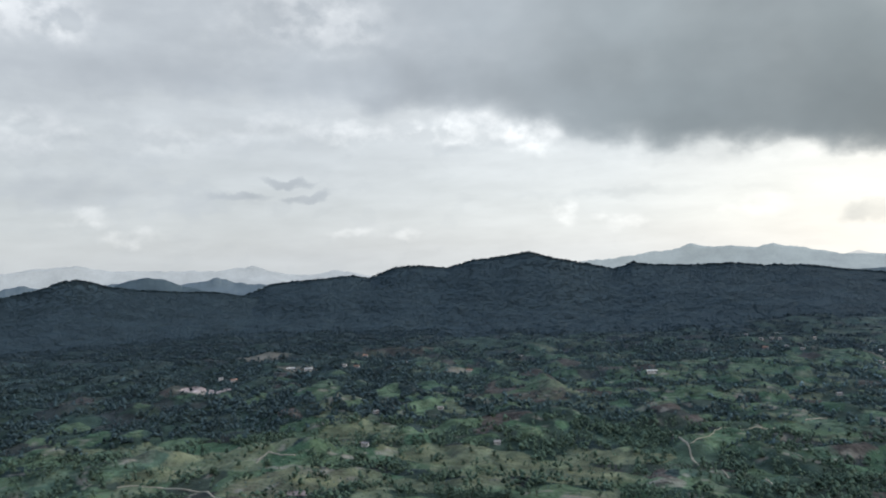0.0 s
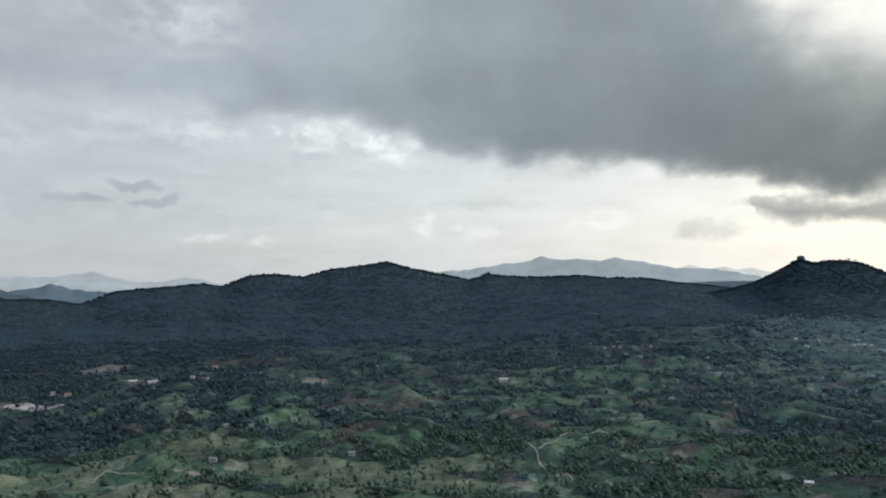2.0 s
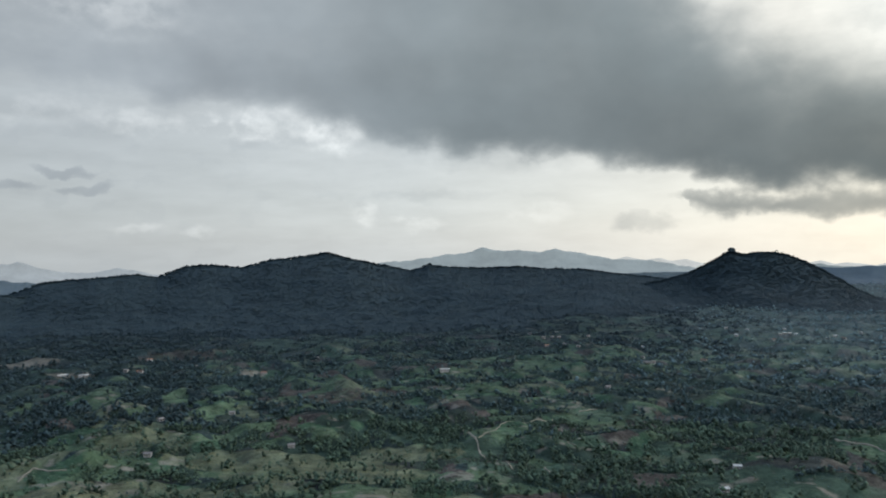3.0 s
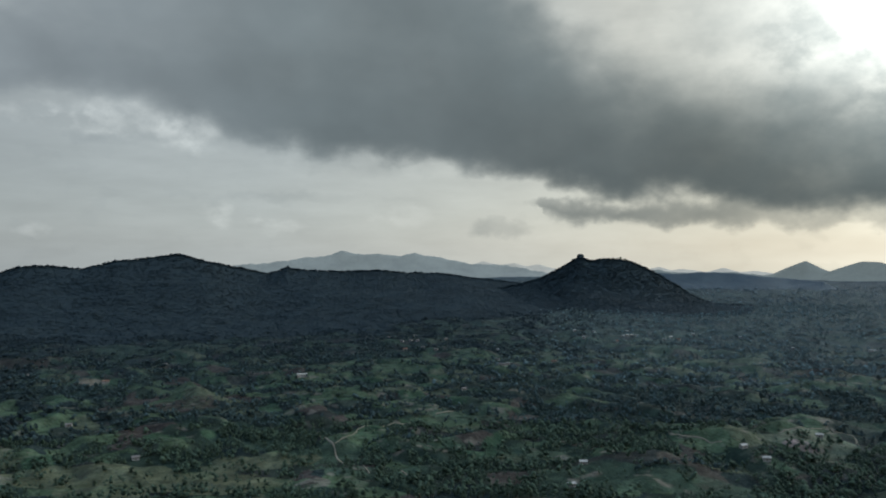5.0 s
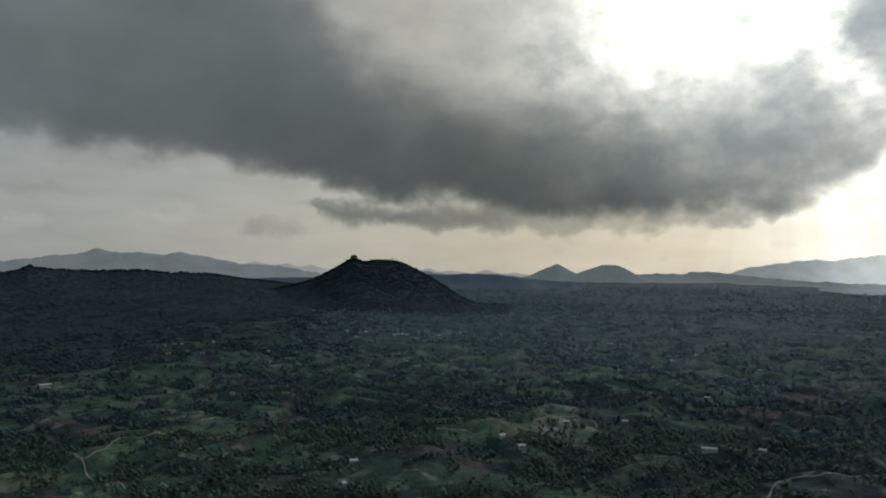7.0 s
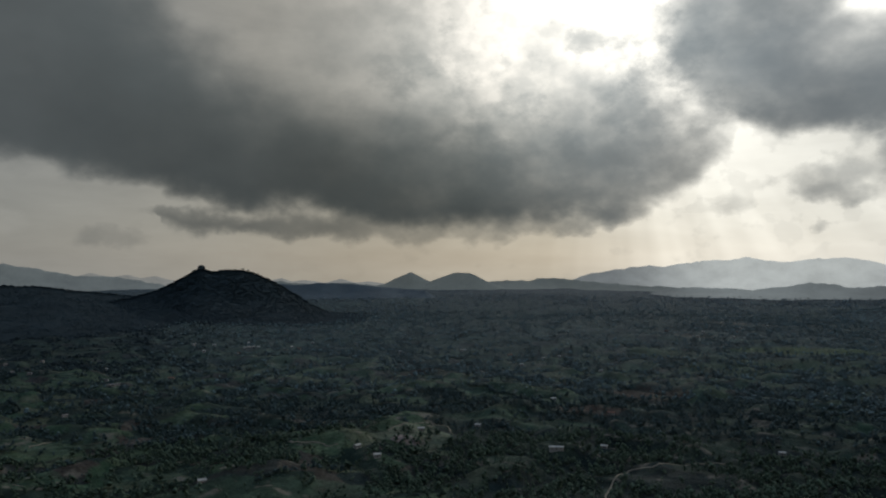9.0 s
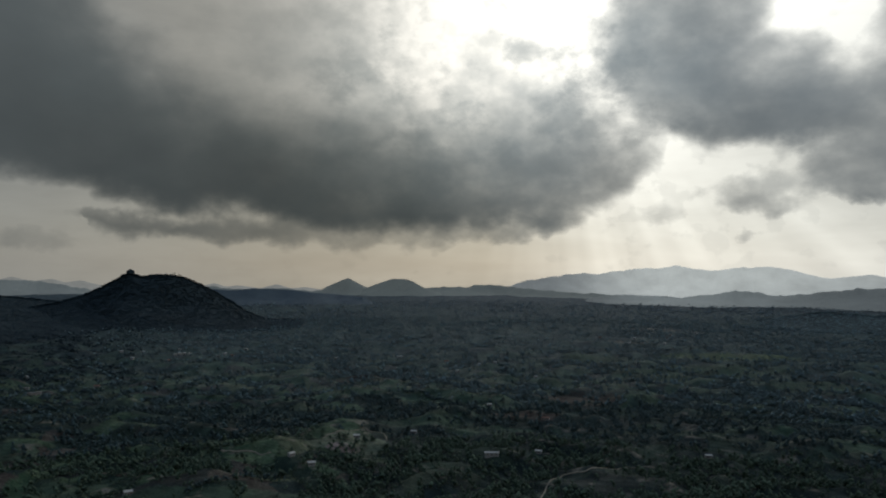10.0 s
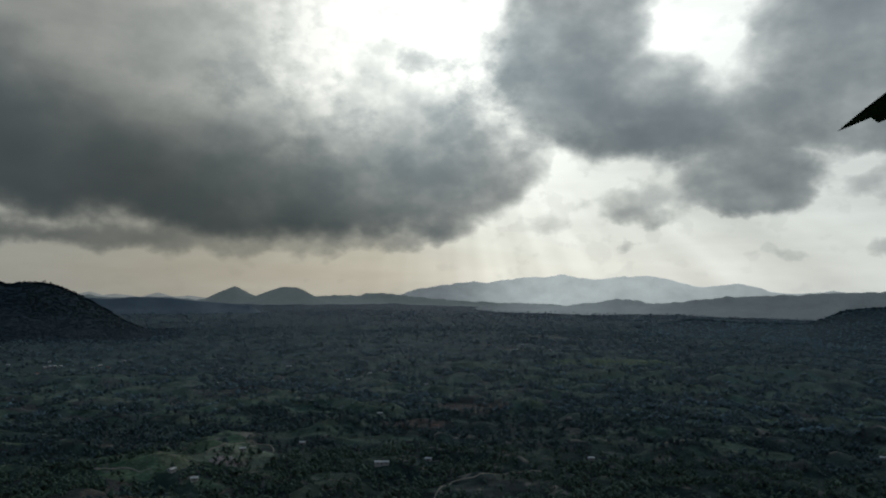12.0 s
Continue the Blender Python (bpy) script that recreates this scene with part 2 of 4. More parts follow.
# light comes through the clouds round the gap
grey = vec_node(sky, "SCALE", grey, math_node(sky, "ADD", 1.0, math_node(sky, "MULTIPLY", patch_of_sky(60, 15.5, 11, 6.5, 0, 1.0, puff), 1.6)))
deep = math_node(sky, "POWER", 2.71828, math_node(sky, "MULTIPLY", total, -0.6))
grey = vec_node(sky, "ADD", grey, vec_node(sky, "SCALE", air, math_node(sky, "MULTIPLY", deep, 0.10)))
seen_sky = mix_node(sky, clear, grey, air)
back = put(sky, "Background")
feed(sky, back.inputs[0], seen_sky)
back.inputs[1].default_value = 1.0
sky.links.new(back.outputs[0], put(sky, "OutputWorld").inputs[0])

sun = new("sun", bpy.data.lights.new("sun", "SUN"))
sun.data.energy, sun.data.angle, sun.data.color = 1.1, radians(18), (1.0, 0.99, 0.96)
sun.matrix_world = look((0, 0, 0), (-math.sin(radians(SUN_AZ)), -math.cos(radians(SUN_AZ)), -math.tan(radians(SUN_EL))))

# ---- materials ----


def surface(name, colour, vary=0.3, scale=0.05, rough=0.9, bump=0.0, islands=False, objects=False, fine=4.0, glow=None, spread=0.0, gloss=0.07):
    """Diffuse surface with variation at two scales; glow is emission in place of haze, for the distance alone."""
    mat = bpy.data.materials.new(name)
    mat.use_nodes = True
    tree = mat.node_tree
    shader = tree.nodes["Principled BSDF"]
    place = put(tree, "TexCoord").outputs["Object"]
    wide = noise_node(tree, place, scale, 5.0, 0.6).outputs["Fac"]
    small = noise_node(tree, place, scale * fine * 3, 4.0, 0.6).outputs["Fac"]
    level = math_node(tree, "ADD", range_node(tree, wide, 0.25, 0.75, 1 - vary, 1 + vary, "LINEAR"), range_node(tree, small, 0.25, 0.75, -vary * 0.6, vary * 0.6, "LINEAR"))
    if islands:
        level = math_node(tree, "MULTIPLY", level, range_node(tree, put(tree, "NewGeometry").outputs["Random Per Island"], 0, 1, 0.6, 1.7, "LINEAR"))
    if objects:
        level = math_node(tree, "MULTIPLY", level, range_node(tree, put(tree, "ObjectInfo").outputs["Random"], 0, 1, 0.65, 1.4, "LINEAR"))
    if isinstance(colour, str):
        source = put(tree, "Attribute", attribute_name=colour).outputs["Color"]
    else:
        source = (*colour, 1)
    mixed = vec_node(tree, "SCALE", (0, 0, 0), level)
    feed(tree, mixed.node.inputs[0], source if not isinstance(source, tuple) else source[:3])
    feed(tree, shader.inputs["Base Color"], mixed)
    shader.inputs["Roughness"].default_value = rough
    shader.inputs["Specular IOR Level"].default_value = gloss
    shader.inputs["Specular Tint"].default_value = (0.80, 1.0, 0.86, 1) if gloss < 0.1 else (1, 1, 1, 1)
    if bump:
        b = put(tree, "Bump")
        b.inputs["Strength"].default_value, b.inputs["Distance"].default_value = 0.6, bump
        feed(tree, b.inputs["Height"], small)
        feed(tree, shader.inputs["Normal"], b.outputs[0])
    if spread:
        # leaves scatter the light: a crown shades more evenly than a solid body
        upward = vec_node(tree, "SCALE", (0, 0, 1), spread)
        own = vec_node(tree, "SCALE", put(tree, "NewGeometry").outputs["Normal"], 1 - spread)
        feed(tree, shader.inputs["Normal"], vec_node(tree, "NORMALIZE", vec_node(tree, "ADD", own, upward)))
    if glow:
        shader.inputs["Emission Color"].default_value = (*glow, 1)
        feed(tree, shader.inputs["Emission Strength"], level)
    return mat


GROUND = surface("pasture_and_scrub", "cover", vary=0.45, scale=0.03, bump=0.9, rough=0.8, gloss=0.02)
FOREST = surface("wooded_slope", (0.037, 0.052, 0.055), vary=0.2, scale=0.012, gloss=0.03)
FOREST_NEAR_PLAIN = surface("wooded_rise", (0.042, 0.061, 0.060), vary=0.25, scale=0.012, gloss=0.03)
# wooded slopes further off, haze mixed into the base colour of both
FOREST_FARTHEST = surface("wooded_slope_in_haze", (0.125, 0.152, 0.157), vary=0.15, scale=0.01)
FOREST_FAR = surface("wooded_slope_haze_tint", (0.070, 0.092, 0.097), vary=0.2, scale=0.01)
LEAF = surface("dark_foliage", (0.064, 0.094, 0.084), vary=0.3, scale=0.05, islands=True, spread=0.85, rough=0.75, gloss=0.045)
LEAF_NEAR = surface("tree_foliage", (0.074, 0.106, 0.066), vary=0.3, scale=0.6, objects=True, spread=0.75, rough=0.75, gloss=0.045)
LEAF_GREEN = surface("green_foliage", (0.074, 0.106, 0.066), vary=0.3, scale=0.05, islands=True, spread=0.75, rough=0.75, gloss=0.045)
# darker copy of the foliage: the shade over these woods is in its colour
LEAF_SHADY = surface("shaded_grove_foliage", (0.050, 0.073, 0.069), vary=0.3, scale=0.03, islands=True, spread=0.85, rough=0.75, gloss=0.045)
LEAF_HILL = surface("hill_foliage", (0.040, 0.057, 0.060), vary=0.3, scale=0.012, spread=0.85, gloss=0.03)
# foliage of the far woods: haze is put into these paler, bluer colours
LEAF_FAR = surface("haze_tinted_foliage", (0.124, 0.176, 0.166), vary=0.25, scale=0.03, islands=True, spread=0.9, rough=0.75, gloss=0.045)
LEAF_FARTHEST = surface("pale_haze_tinted_foliage", (0.140, 0.185, 0.185), vary=0.25, scale=0.02, islands=True, spread=0.85, rough=0.75, gloss=0.045)
BARK = surface("bark", (0.11, 0.09, 0.07), vary=0.3, scale=3.0)
DIRT = surface("pale_dirt", (0.29, 0.25, 0.18), vary=0.25, scale=0.1)
WALL = surface("limewash", (0.38, 0.36, 0.33), vary=0.12, scale=0.6)
TIN = surface("weathered_tin_roof", (0.62, 0.58, 0.50), vary=0.12, scale=0.8, rough=0.85)
SHEET = surface("dull_rusted_sheet_roof", (0.27, 0.24, 0.21), vary=0.2, scale=0.8)
TILE = surface("clay_tile_roof", (0.30, 0.17, 0.12), vary=0.2, scale=0.9)
DOOR = surface("dark_door_wood", (0.10, 0.075, 0.06), vary=0.2, scale=2.0)


def haze_glow_material(name, colour, glow, under_sun=None):
    """A far range, its haze put in as emission; under_sun: bearing, reach to either side and strength of the brighter
    haze painted in below the gap in the clouds.
    """
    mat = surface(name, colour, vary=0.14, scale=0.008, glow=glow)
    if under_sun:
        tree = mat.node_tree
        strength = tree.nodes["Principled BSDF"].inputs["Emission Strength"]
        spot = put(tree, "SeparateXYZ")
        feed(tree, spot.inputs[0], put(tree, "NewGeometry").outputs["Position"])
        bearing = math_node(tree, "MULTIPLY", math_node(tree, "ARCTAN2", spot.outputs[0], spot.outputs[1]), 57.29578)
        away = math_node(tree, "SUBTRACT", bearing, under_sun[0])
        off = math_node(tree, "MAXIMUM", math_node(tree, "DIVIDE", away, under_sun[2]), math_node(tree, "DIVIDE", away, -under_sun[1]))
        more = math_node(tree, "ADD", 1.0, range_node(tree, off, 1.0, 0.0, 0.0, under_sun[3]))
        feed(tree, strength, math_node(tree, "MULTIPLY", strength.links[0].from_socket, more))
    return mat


# ---- the lie of the land ----
TABLE = np.random.RandomState(7).rand(256, 256)
# smooth grassy mounds: place, half-width and height
MOUNDS = [(880 * math.sin(radians(a)), 880 * math.cos(radians(a)), w, h) for a, w, h in ((51.8, 40, 9.0),)] + [
    (690 * math.sin(radians(a)), 690 * math.cos(radians(a)), w, h) for a, w, h in ((40.0, 60, 10.0), (-14.0, 55, 8.0))]


def waves(x, y, seed=0):
    x, y = np.asarray(x, float) + seed * 17.3, np.asarray(y, float) + seed * 9.1
    i, j = np.floor(x).astype(int), np.floor(y).astype(int)
    u, v = x - i, y - j
    u, v = u * u * (3 - 2 * u), v * v * (3 - 2 * v)
    a, b = TABLE[i % 256, j % 256], TABLE[(i + 1) % 256, j % 256]
    c, d = TABLE[i % 256, (j + 1) % 256], TABLE[(i + 1) % 256, (j + 1) % 256]
    return (a * (1 - u) + b * u) * (1 - v) + (c * (1 - u) + d * u) * v


def rough_waves(x, y, seed=0, layers=4):
    total, size = 0, 0.5
    for k in range(layers):
        total = total + size * waves(np.asarray(x) * 2 ** k, np.asarray(y) * 2 ** k, seed + k)
        size *= 0.5
    return total


BANK = 1.7


def knoll_rise(x, y):
    """Smooth knolls at three sizes."""
    rise = 34 * np.maximum(0, rough_waves(x / 150, y / 150, 3, 3) - 0.42) + 40 * np.maximum(0, rough_waves(x / 54, y / 54, 5, 2) - 0.36)
    rise = rise + 13 * np.maximum(0, rough_waves(x / 24, y / 24, 17, 2) - 0.36)
    for mx, my, wide, high in MOUNDS:
        rise = rise + high * np.exp(-(((x - mx) ** 2 + (y - my) ** 2) / wide ** 2) ** 1.5)
    return rise


def knoll_height(x, y):
    """The knolls, their flanks broken into low banks."""
    rise = knoll_rise(x, y)
    f = rise / BANK
    banks = BANK * (np.floor(f) + np.clip((f - np.floor(f) - 0.5) / 0.5, 0, 1))
    return 0.4 * rise + 0.6 * banks


def ground_height(x, y):
    x, y = np.asarray(x, float), np.asarray(y, float)
    d = np.hypot(x, y)
    lookout = (EYE - 1.6) * np.exp(-(d / 260) ** 1.3)
    away = np.clip((d - 450) / 300, 0, 1)
    knolls = knoll_height(x, y) * np.clip((2700 - d) / 1300, 0.2, 1)
    swell = 46 * (rough_waves(x / 900, y / 900, 9, 2) - 0.37)
    rise = 45 * np.clip((d - 2200) / 2300, 0, 1) ** 1.2 * (0.75 + 0.25 * np.clip((71 - np.degrees(np.arctan2(x, y))) / 9, 0, 1))
    return lookout + away * (knolls + swell * np.clip((d - 700) / 900, 0, 1) * np.clip((4200 - d) / 1200, 0.2, 1)) + rise


def polar(az, d):
    return np.sin(np.radians(az)) * d, np.cos(np.radians(az)) * d


def down_ray(az, el):
    """Where the line of sight at this bearing and angle meets the ground."""
    d = np.linspace(450, 4600, 4000)
    x, y = polar(az, d)
    under = np.nonzero(EYE + d * math.tan(radians(el)) <= ground_height(x, y))[0]
    k = under[0] if len(under) else -1
    return float(x[k]), float(y[k])


def grid_faces(rows, columns, closed=False):
    i, j = np.meshgrid(np.arange(rows - 1), np.arange(columns if closed else columns - 1), indexing="ij")
    k = (j + 1) % columns
    return np.stack([i * columns + j, i * columns + k, (i + 1) * columns + k, (i + 1) * columns + j], -1).reshape(-1, 4)


def mesh_from(name, points, faces, material, smooth=True):
    points, faces = np.asarray(points, np.float32), np.asarray(faces, np.int32)
    mesh = bpy.data.meshes.new(name)
    mesh.vertices.add(len(points))
    mesh.vertices.foreach_set("co", points.ravel())
    n = faces.shape[1]
    mesh.loops.add(faces.size)
    mesh.loops.foreach_set("vertex_index", faces.ravel())
    mesh.polygons.add(len(faces))
    mesh.polygons.foreach_set("loop_start", np.arange(0, faces.size, n, dtype=np.int32))
    mesh.polygons.foreach_set("use_smooth", np.full(len(faces), smooth))
    mesh.update(calc_edges=True)
    mesh.materials.append(material)
    return mesh


def part(name, mesh, parent, label=""):
    ob = new(name, mesh)
    ob.parent = parent
    return tagged(ob, label)


# fields: cells round scattered points, each with its own cover
FIELD = np.random.RandomState(21)
FIELD_N = 15000
_az, _d = FIELD.uniform(-40, 108, FIELD_N), np.sqrt(FIELD.uniform(480 ** 2, 3400 ** 2, FIELD_N))
FIELD_X, FIELD_Y = polar(_az, _d)
FIELD_KIND = FIELD.rand(FIELD_N)
FIELD_WOOD = FIELD.rand(FIELD_N)


def nearest_fields(x, y):
    """Index of each point's field and how near its edge the point lies."""
    cell = 110.0
    bins = {}
    for k, (a, b) in enumerate(zip(np.floor(FIELD_X / cell).astype(int), np.floor(FIELD_Y / cell).astype(int))):
        bins.setdefault((a, b), []).append(k)
    x, y = np.ravel(x), np.ravel(y)
    x, y = x + 26 * (rough_waves(x / 24, y / 24, 81, 3) - 0.45), y + 26 * (rough_waves(x / 24, y / 24, 91, 3) - 0.45)
    a, b = np.floor(x / cell).astype(int), np.floor(y / cell).astype(int)
    order = np.lexsort((b, a))
    owner, edge = np.zeros(len(x), int), np.full(len(x), 99.0)
    key = a[order].astype(np.int64) * 100000 + b[order]
    starts = np.concatenate([[0], np.nonzero(np.diff(key))[0] + 1, [len(x)]])
    for s, e in zip(starts[:-1], starts[1:]):
        if s == e:
            continue
        who = order[s:e]
        near = [k for i in (-1, 0, 1) for j in (-1, 0, 1) for k in bins.get((a[who[0]] + i, b[who[0]] + j), ())]
        if len(near) < 2:
            continue
        near = np.array(near)
        gap = np.hypot(x[who][:, None] - FIELD_X[near], y[who][:, None] - FIELD_Y[near])
        two = np.argpartition(gap, 1, axis=1)[:, :2]
        g = np.take_along_axis(gap, two, 1)
        first = np.argmin(g, 1)
        owner[who] = near[two[np.arange(len(who)), first]]
        edge[who] = np.abs(g[:, 0] - g[:, 1])
    return owner, edge


# clearings: bearing and angle below the eye's level, half-widths across and along the view, cover
# the dry-grass colour is brightened as if patches of sun lay on it
SUNLIT_DRY, GREEN, CLAY, EARTH, PALE_EARTH = (0.178, 0.186, 0.104), (0.080, 0.120, 0.076), (0.50, 0.38, 0.33), (0.084, 0.068, 0.056), (0.24, 0.21, 0.16)
RED_EARTH = (0.098, 0.070, 0.056)
CLEARINGS = []


def clearing(az, el, across, along_view, colour):
    CLEARINGS.append((*down_ray(az, el), radians(az), across, along_view, colour))


clearing(-17.9, -9.2, 36, 32, CLAY)
clearing(-18.5, -9.0, 48, 40, EARTH)
clearing(-13.6, -7.0, 50, 45, PALE_EARTH)
clearing(-4.4, -7.3, 85, 60, EARTH)
clearing(6.5, -10.9, 42, 34, EARTH)
clearing(-11.5, -16.9, 9, 4, CLAY)
clearing(5, -16.0, 80, 34, SUNLIT_DRY)
clearing(11.5, -15.2, 60, 28, SUNLIT_DRY)
clearing(-2.5, -14.6, 50, 26, SUNLIT_DRY)
clearing(-14, -13.4, 60, 26, SUNLIT_DRY)
clearing(-7.4, -14.75, 12, 6, PALE_EARTH)
clearing(15.2, -17.0, 11, 5, EARTH)
clearing(15.2, -16.95, 20, 11, PALE_EARTH)
clearing(14.6, -11.6, 14, 10, PALE_EARTH)
clearing(0.7, -8.9, 24, 16, PALE_EARTH)
clearing(-11.2, -8.2, 40, 22, PALE_EARTH)
clearing(-26, -13.6, 70, 40, GREEN)
clearing(-19, -14.2, 80, 50, SUNLIT_DRY)
clearing(-12, -15.6, 60, 35, SUNLIT_DRY)
clearing(-6.7, -13.2, 42, 40, SUNLIT_DRY)
clearing(3, -15.2, 60, 30, SUNLIT_DRY)
clearing(16, -15.0, 45, 30, GREEN)
clearing(9, -16.6, 60, 26, SUNLIT_DRY)
clearing(20, -16.2, 50, 24, GREEN)
clearing(1, -16.9, 50, 22, SUNLIT_DRY)
clearing(12.5, -14.0, 36, 20, GREEN)
clearing(24, -14.2, 40, 22, GREEN)
clearing(50.9, -13.2, 17, 11, CLAY)
clearing(51.6, -12.75, 46, 42, (0.20, 0.225, 0.145))
clearing(53.1, -8.3, 70, 40, EARTH)
clearing(60, -9.6, 110, 70, GREEN)
clearing(57, -11.3, 60, 35, GREEN)
clearing(40.5, -16.2, 60, 25, GREEN)
clearing(46, -16.7, 50, 20, GREEN)
clearing(62.5, -12.2, 55, 30, GREEN)
clearing(33, -14.8, 45, 25, GREEN)
clearing(27, -12.2, 60, 30, GREEN)
clearing(64.9, -10.9, 42, 40, RED_EARTH)
clearing(69.2, -9.6, 70, 45, RED_EARTH)
clearing(36.8, -16.6, 45, 30, GREEN)
clearing(43.5, -13.3, 9, 4, PALE_EARTH)
clearing(78.6, -6.9, 120, 50, GREEN)
clearing(84.2, -7.9, 90, 50, GREEN)
clearing(88, -11.6, 60, 34, GREEN)
clearing(74, -7.7, 90, 60, GREEN)
# sunlit band of fields, the sunlight put into a brighter green
clearing(79.5, -6.1, 150, 50, (0.165, 0.21, 0.10))
clearing(70, -6.6, 90, 60, GREEN)
clearing(72.5, -5.4, 60, 40, PALE_EARTH)
clearing(74.5, -4.4, 90, 60, PALE_EARTH)


def in_clearing(x, y):
    """Which clearing each point lies in (-1: none) with a ragged rim."""
    which = np.full(np.shape(x), -1)
    ragged = 1.6 * (rough_waves(x / 26, y / 26, 40, 3) - 0.42)
    for k, (cx, cy, a, across, deep, _) in enumerate(CLEARINGS):
        u, v = (x - cx) * math.cos(a) - (y - cy) * math.sin(a), (x - cx) * math.sin(a) + (y - cy) * math.cos(a)
        hit = (u / across) ** 2 + (v / deep) ** 2 + ragged < 1
        which = np.where(hit & (which < 0), k, which)
    return which


def wooded_share(x, y, free):
    """Which share of the fields is overgrown with trees."""
    dense = 0.4 * np.clip((np.hypot(x, y) - 850) / 200, 0, 1) * np.clip((2 - np.degrees(np.arctan2(x, y))) / 12, 0, 1)
    dense = dense + 0.5 * np.clip((1150 - np.hypot(x, y)) / 150, 0, 1) * np.clip((np.degrees(np.arctan2(x, y)) - 52) / 10, 0, 1)
    return np.clip(0.56 + dense - 0.5 * free + 1.5 * (rough_waves(x / 300, y / 300, 23, 2) - 0.38), 0.12, 0.95)


def scrubby(x, y):
    """The near slopes towards the sun are overgrown, knolls and all (1)."""
    return np.clip((np.degrees(np.arctan2(x, y)) - 52) / 8, 0, 1) * np.clip((1030 - np.hypot(x, y)) / 150, 0, 1)


def openness(x, y):
    """How far the land is pasture (1) rather than woodland (0)."""
    d = np.hypot(x, y)
    az = np.degrees(np.arctan2(x, y))
    near_grass = np.clip((1000 - d) / 260, 0, 1) * np.clip((20 - az) / 40, 0.2, 1)
    wooded = np.clip((d - 1250) / 900, 0, 1) * np.clip((62 - az) / 25, 0.35, 1) + np.clip((d - 820) / 250, 0, 1) * np.clip((2 - az) / 12, 0, 1)
    return np.clip(knoll_height(x, y) / 8 - 0.42 + 0.45 * near_grass - 0.9 * wooded + 1.3 * (rough_waves(x / 420, y / 420, 14, 3) - 0.44), 0, 1)


bearings = np.concatenate([np.linspace(-38, 106, 960), np.linspace(108, 320, 40)])
reaches = np.concatenate([[0.0, 4, 10, 25, 60, 120, 200, 300, 400], np.geomspace(480, 1400, 320)[:-1], np.geomspace(1400, 4950, 96)])
B, D = np.meshgrid(bearings, reaches)
GX, GY = polar(B, D)
GZ = ground_height(GX, GY)
ground_mesh = mesh_from("ground", np.stack([GX, GY, GZ], -1).reshape(-1, 3), grid_faces(len(reaches), len(bearings), True)[:, ::-1], GROUND)
owner, edge = nearest_fields(GX, GY)
kind = FIELD_KIND[owner][:, None]
free = openness(GX.ravel(), GY.ravel())[:, None]
scrub, pasture, crop, dry, soil = (np.array(c)[None] for c in ((0.032, 0.047, 0.042), (0.096, 0.138, 0.074), (0.064, 0.110, 0.060), (0.132, 0.150, 0.088), (0.096, 0.077, 0.062)))
cover = np.where(kind < 0.38, pasture, np.where(kind < 0.62, crop, np.where(kind < 0.79, dry, np.where(kind < 0.92, soil, scrub))))
grown = (FIELD_WOOD[owner] < wooded_share(GX.ravel(), GY.ravel(), free[:, 0]))[:, None]
wild = np.where(grown, 0.3, 1.0)
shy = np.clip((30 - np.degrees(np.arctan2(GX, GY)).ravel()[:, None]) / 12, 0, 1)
haze_share = np.clip((np.hypot(GX, GY).ravel()[:, None] - 800) / (1200 - 300 * shy), 0, 1)
# the fields darken with the bearing, a mix towards crop and scrub
darker_fields = 0.25 * np.clip((np.degrees(np.arctan2(GX, GY)).ravel()[:, None] - 20) / 40, 0, 1)
cover = cover * (1 - darker_fields) + 0.5 * (crop + scrub) * darker_fields
cover = scrub * (1 - wild) + cover * wild
bushy = 0.7 * scrubby(GX.ravel(), GY.ravel())[:, None]
cover = cover * (1 - bushy) + scrub * bushy
spot = in_clearing(GX.ravel(), GY.ravel())
cleared = np.array([c[5] for c in CLEARINGS])
patchy = np.clip(0.2 + 1.2 * rough_waves(GX.ravel() / 14, GY.ravel() / 14, 50, 3), 0.15, 1)[:, None]
cover = np.where(spot[:, None] >= 0, cleared[spot] * patchy + cover * (1 - patchy), cover)
tussocks = 0.62 + 0.8 * rough_waves(GX.ravel() / 9, GY.ravel() / 9, 52, 2) + 0.35 * (rough_waves(GX.ravel() / 60, GY.ravel() / 60, 54, 3) - 0.45)
cover = cover * tussocks[:, None] * 0.92
# grazed shelves above scrubby banks: shade painted into the faces, a pale worn rim between
shelf = (knoll_rise(GX, GY) / BANK + 0.25 * (rough_waves(GX / 12, GY / 12, 64, 2) - 0.4)) % 1
stepped = (~grown * (1 - 0.8 * scrubby(GX.ravel(), GY.ravel())[:, None]) * (np.hypot(GX, GY).ravel()[:, None] < 1500) * (knoll_rise(GX, GY).ravel()[:, None] > 0.6) * np.clip(rough_waves(GX.ravel() / 40, GY.ravel() / 40, 63, 2)[:, None] * 2.2 - 0.1, 0, 1))
bank_face = np.clip(1 - np.abs(shelf - 0.78) / 0.2, 0, 1).ravel()[:, None] * stepped
rim = np.clip(1 - np.abs(shelf - 0.48) / 0.1, 0, 1).ravel()[:, None] * stepped
cover = cover * (1 - 0.55 * bank_face) * (1 + 0.2 * stepped)
cover = cover * (1 - 0.5 * rim) + np.array([[0.19, 0.195, 0.14]]) * 0.5 * rim
worn = np.clip((rough_waves(GX.ravel() / 13, GY.ravel() / 13, 58, 2) - 0.54) * 14, 0, 1)[:, None] * np.clip(free * 2, 0, 1) * (np.hypot(GX, GY).ravel()[:, None] < 1500)
cover = cover * (1 - 0.75 * worn) + np.array([PALE_EARTH]) * 0.75 * worn
lookout = np.clip((470 - np.hypot(GX, GY).ravel()[:, None]) / 60, 0, 1)
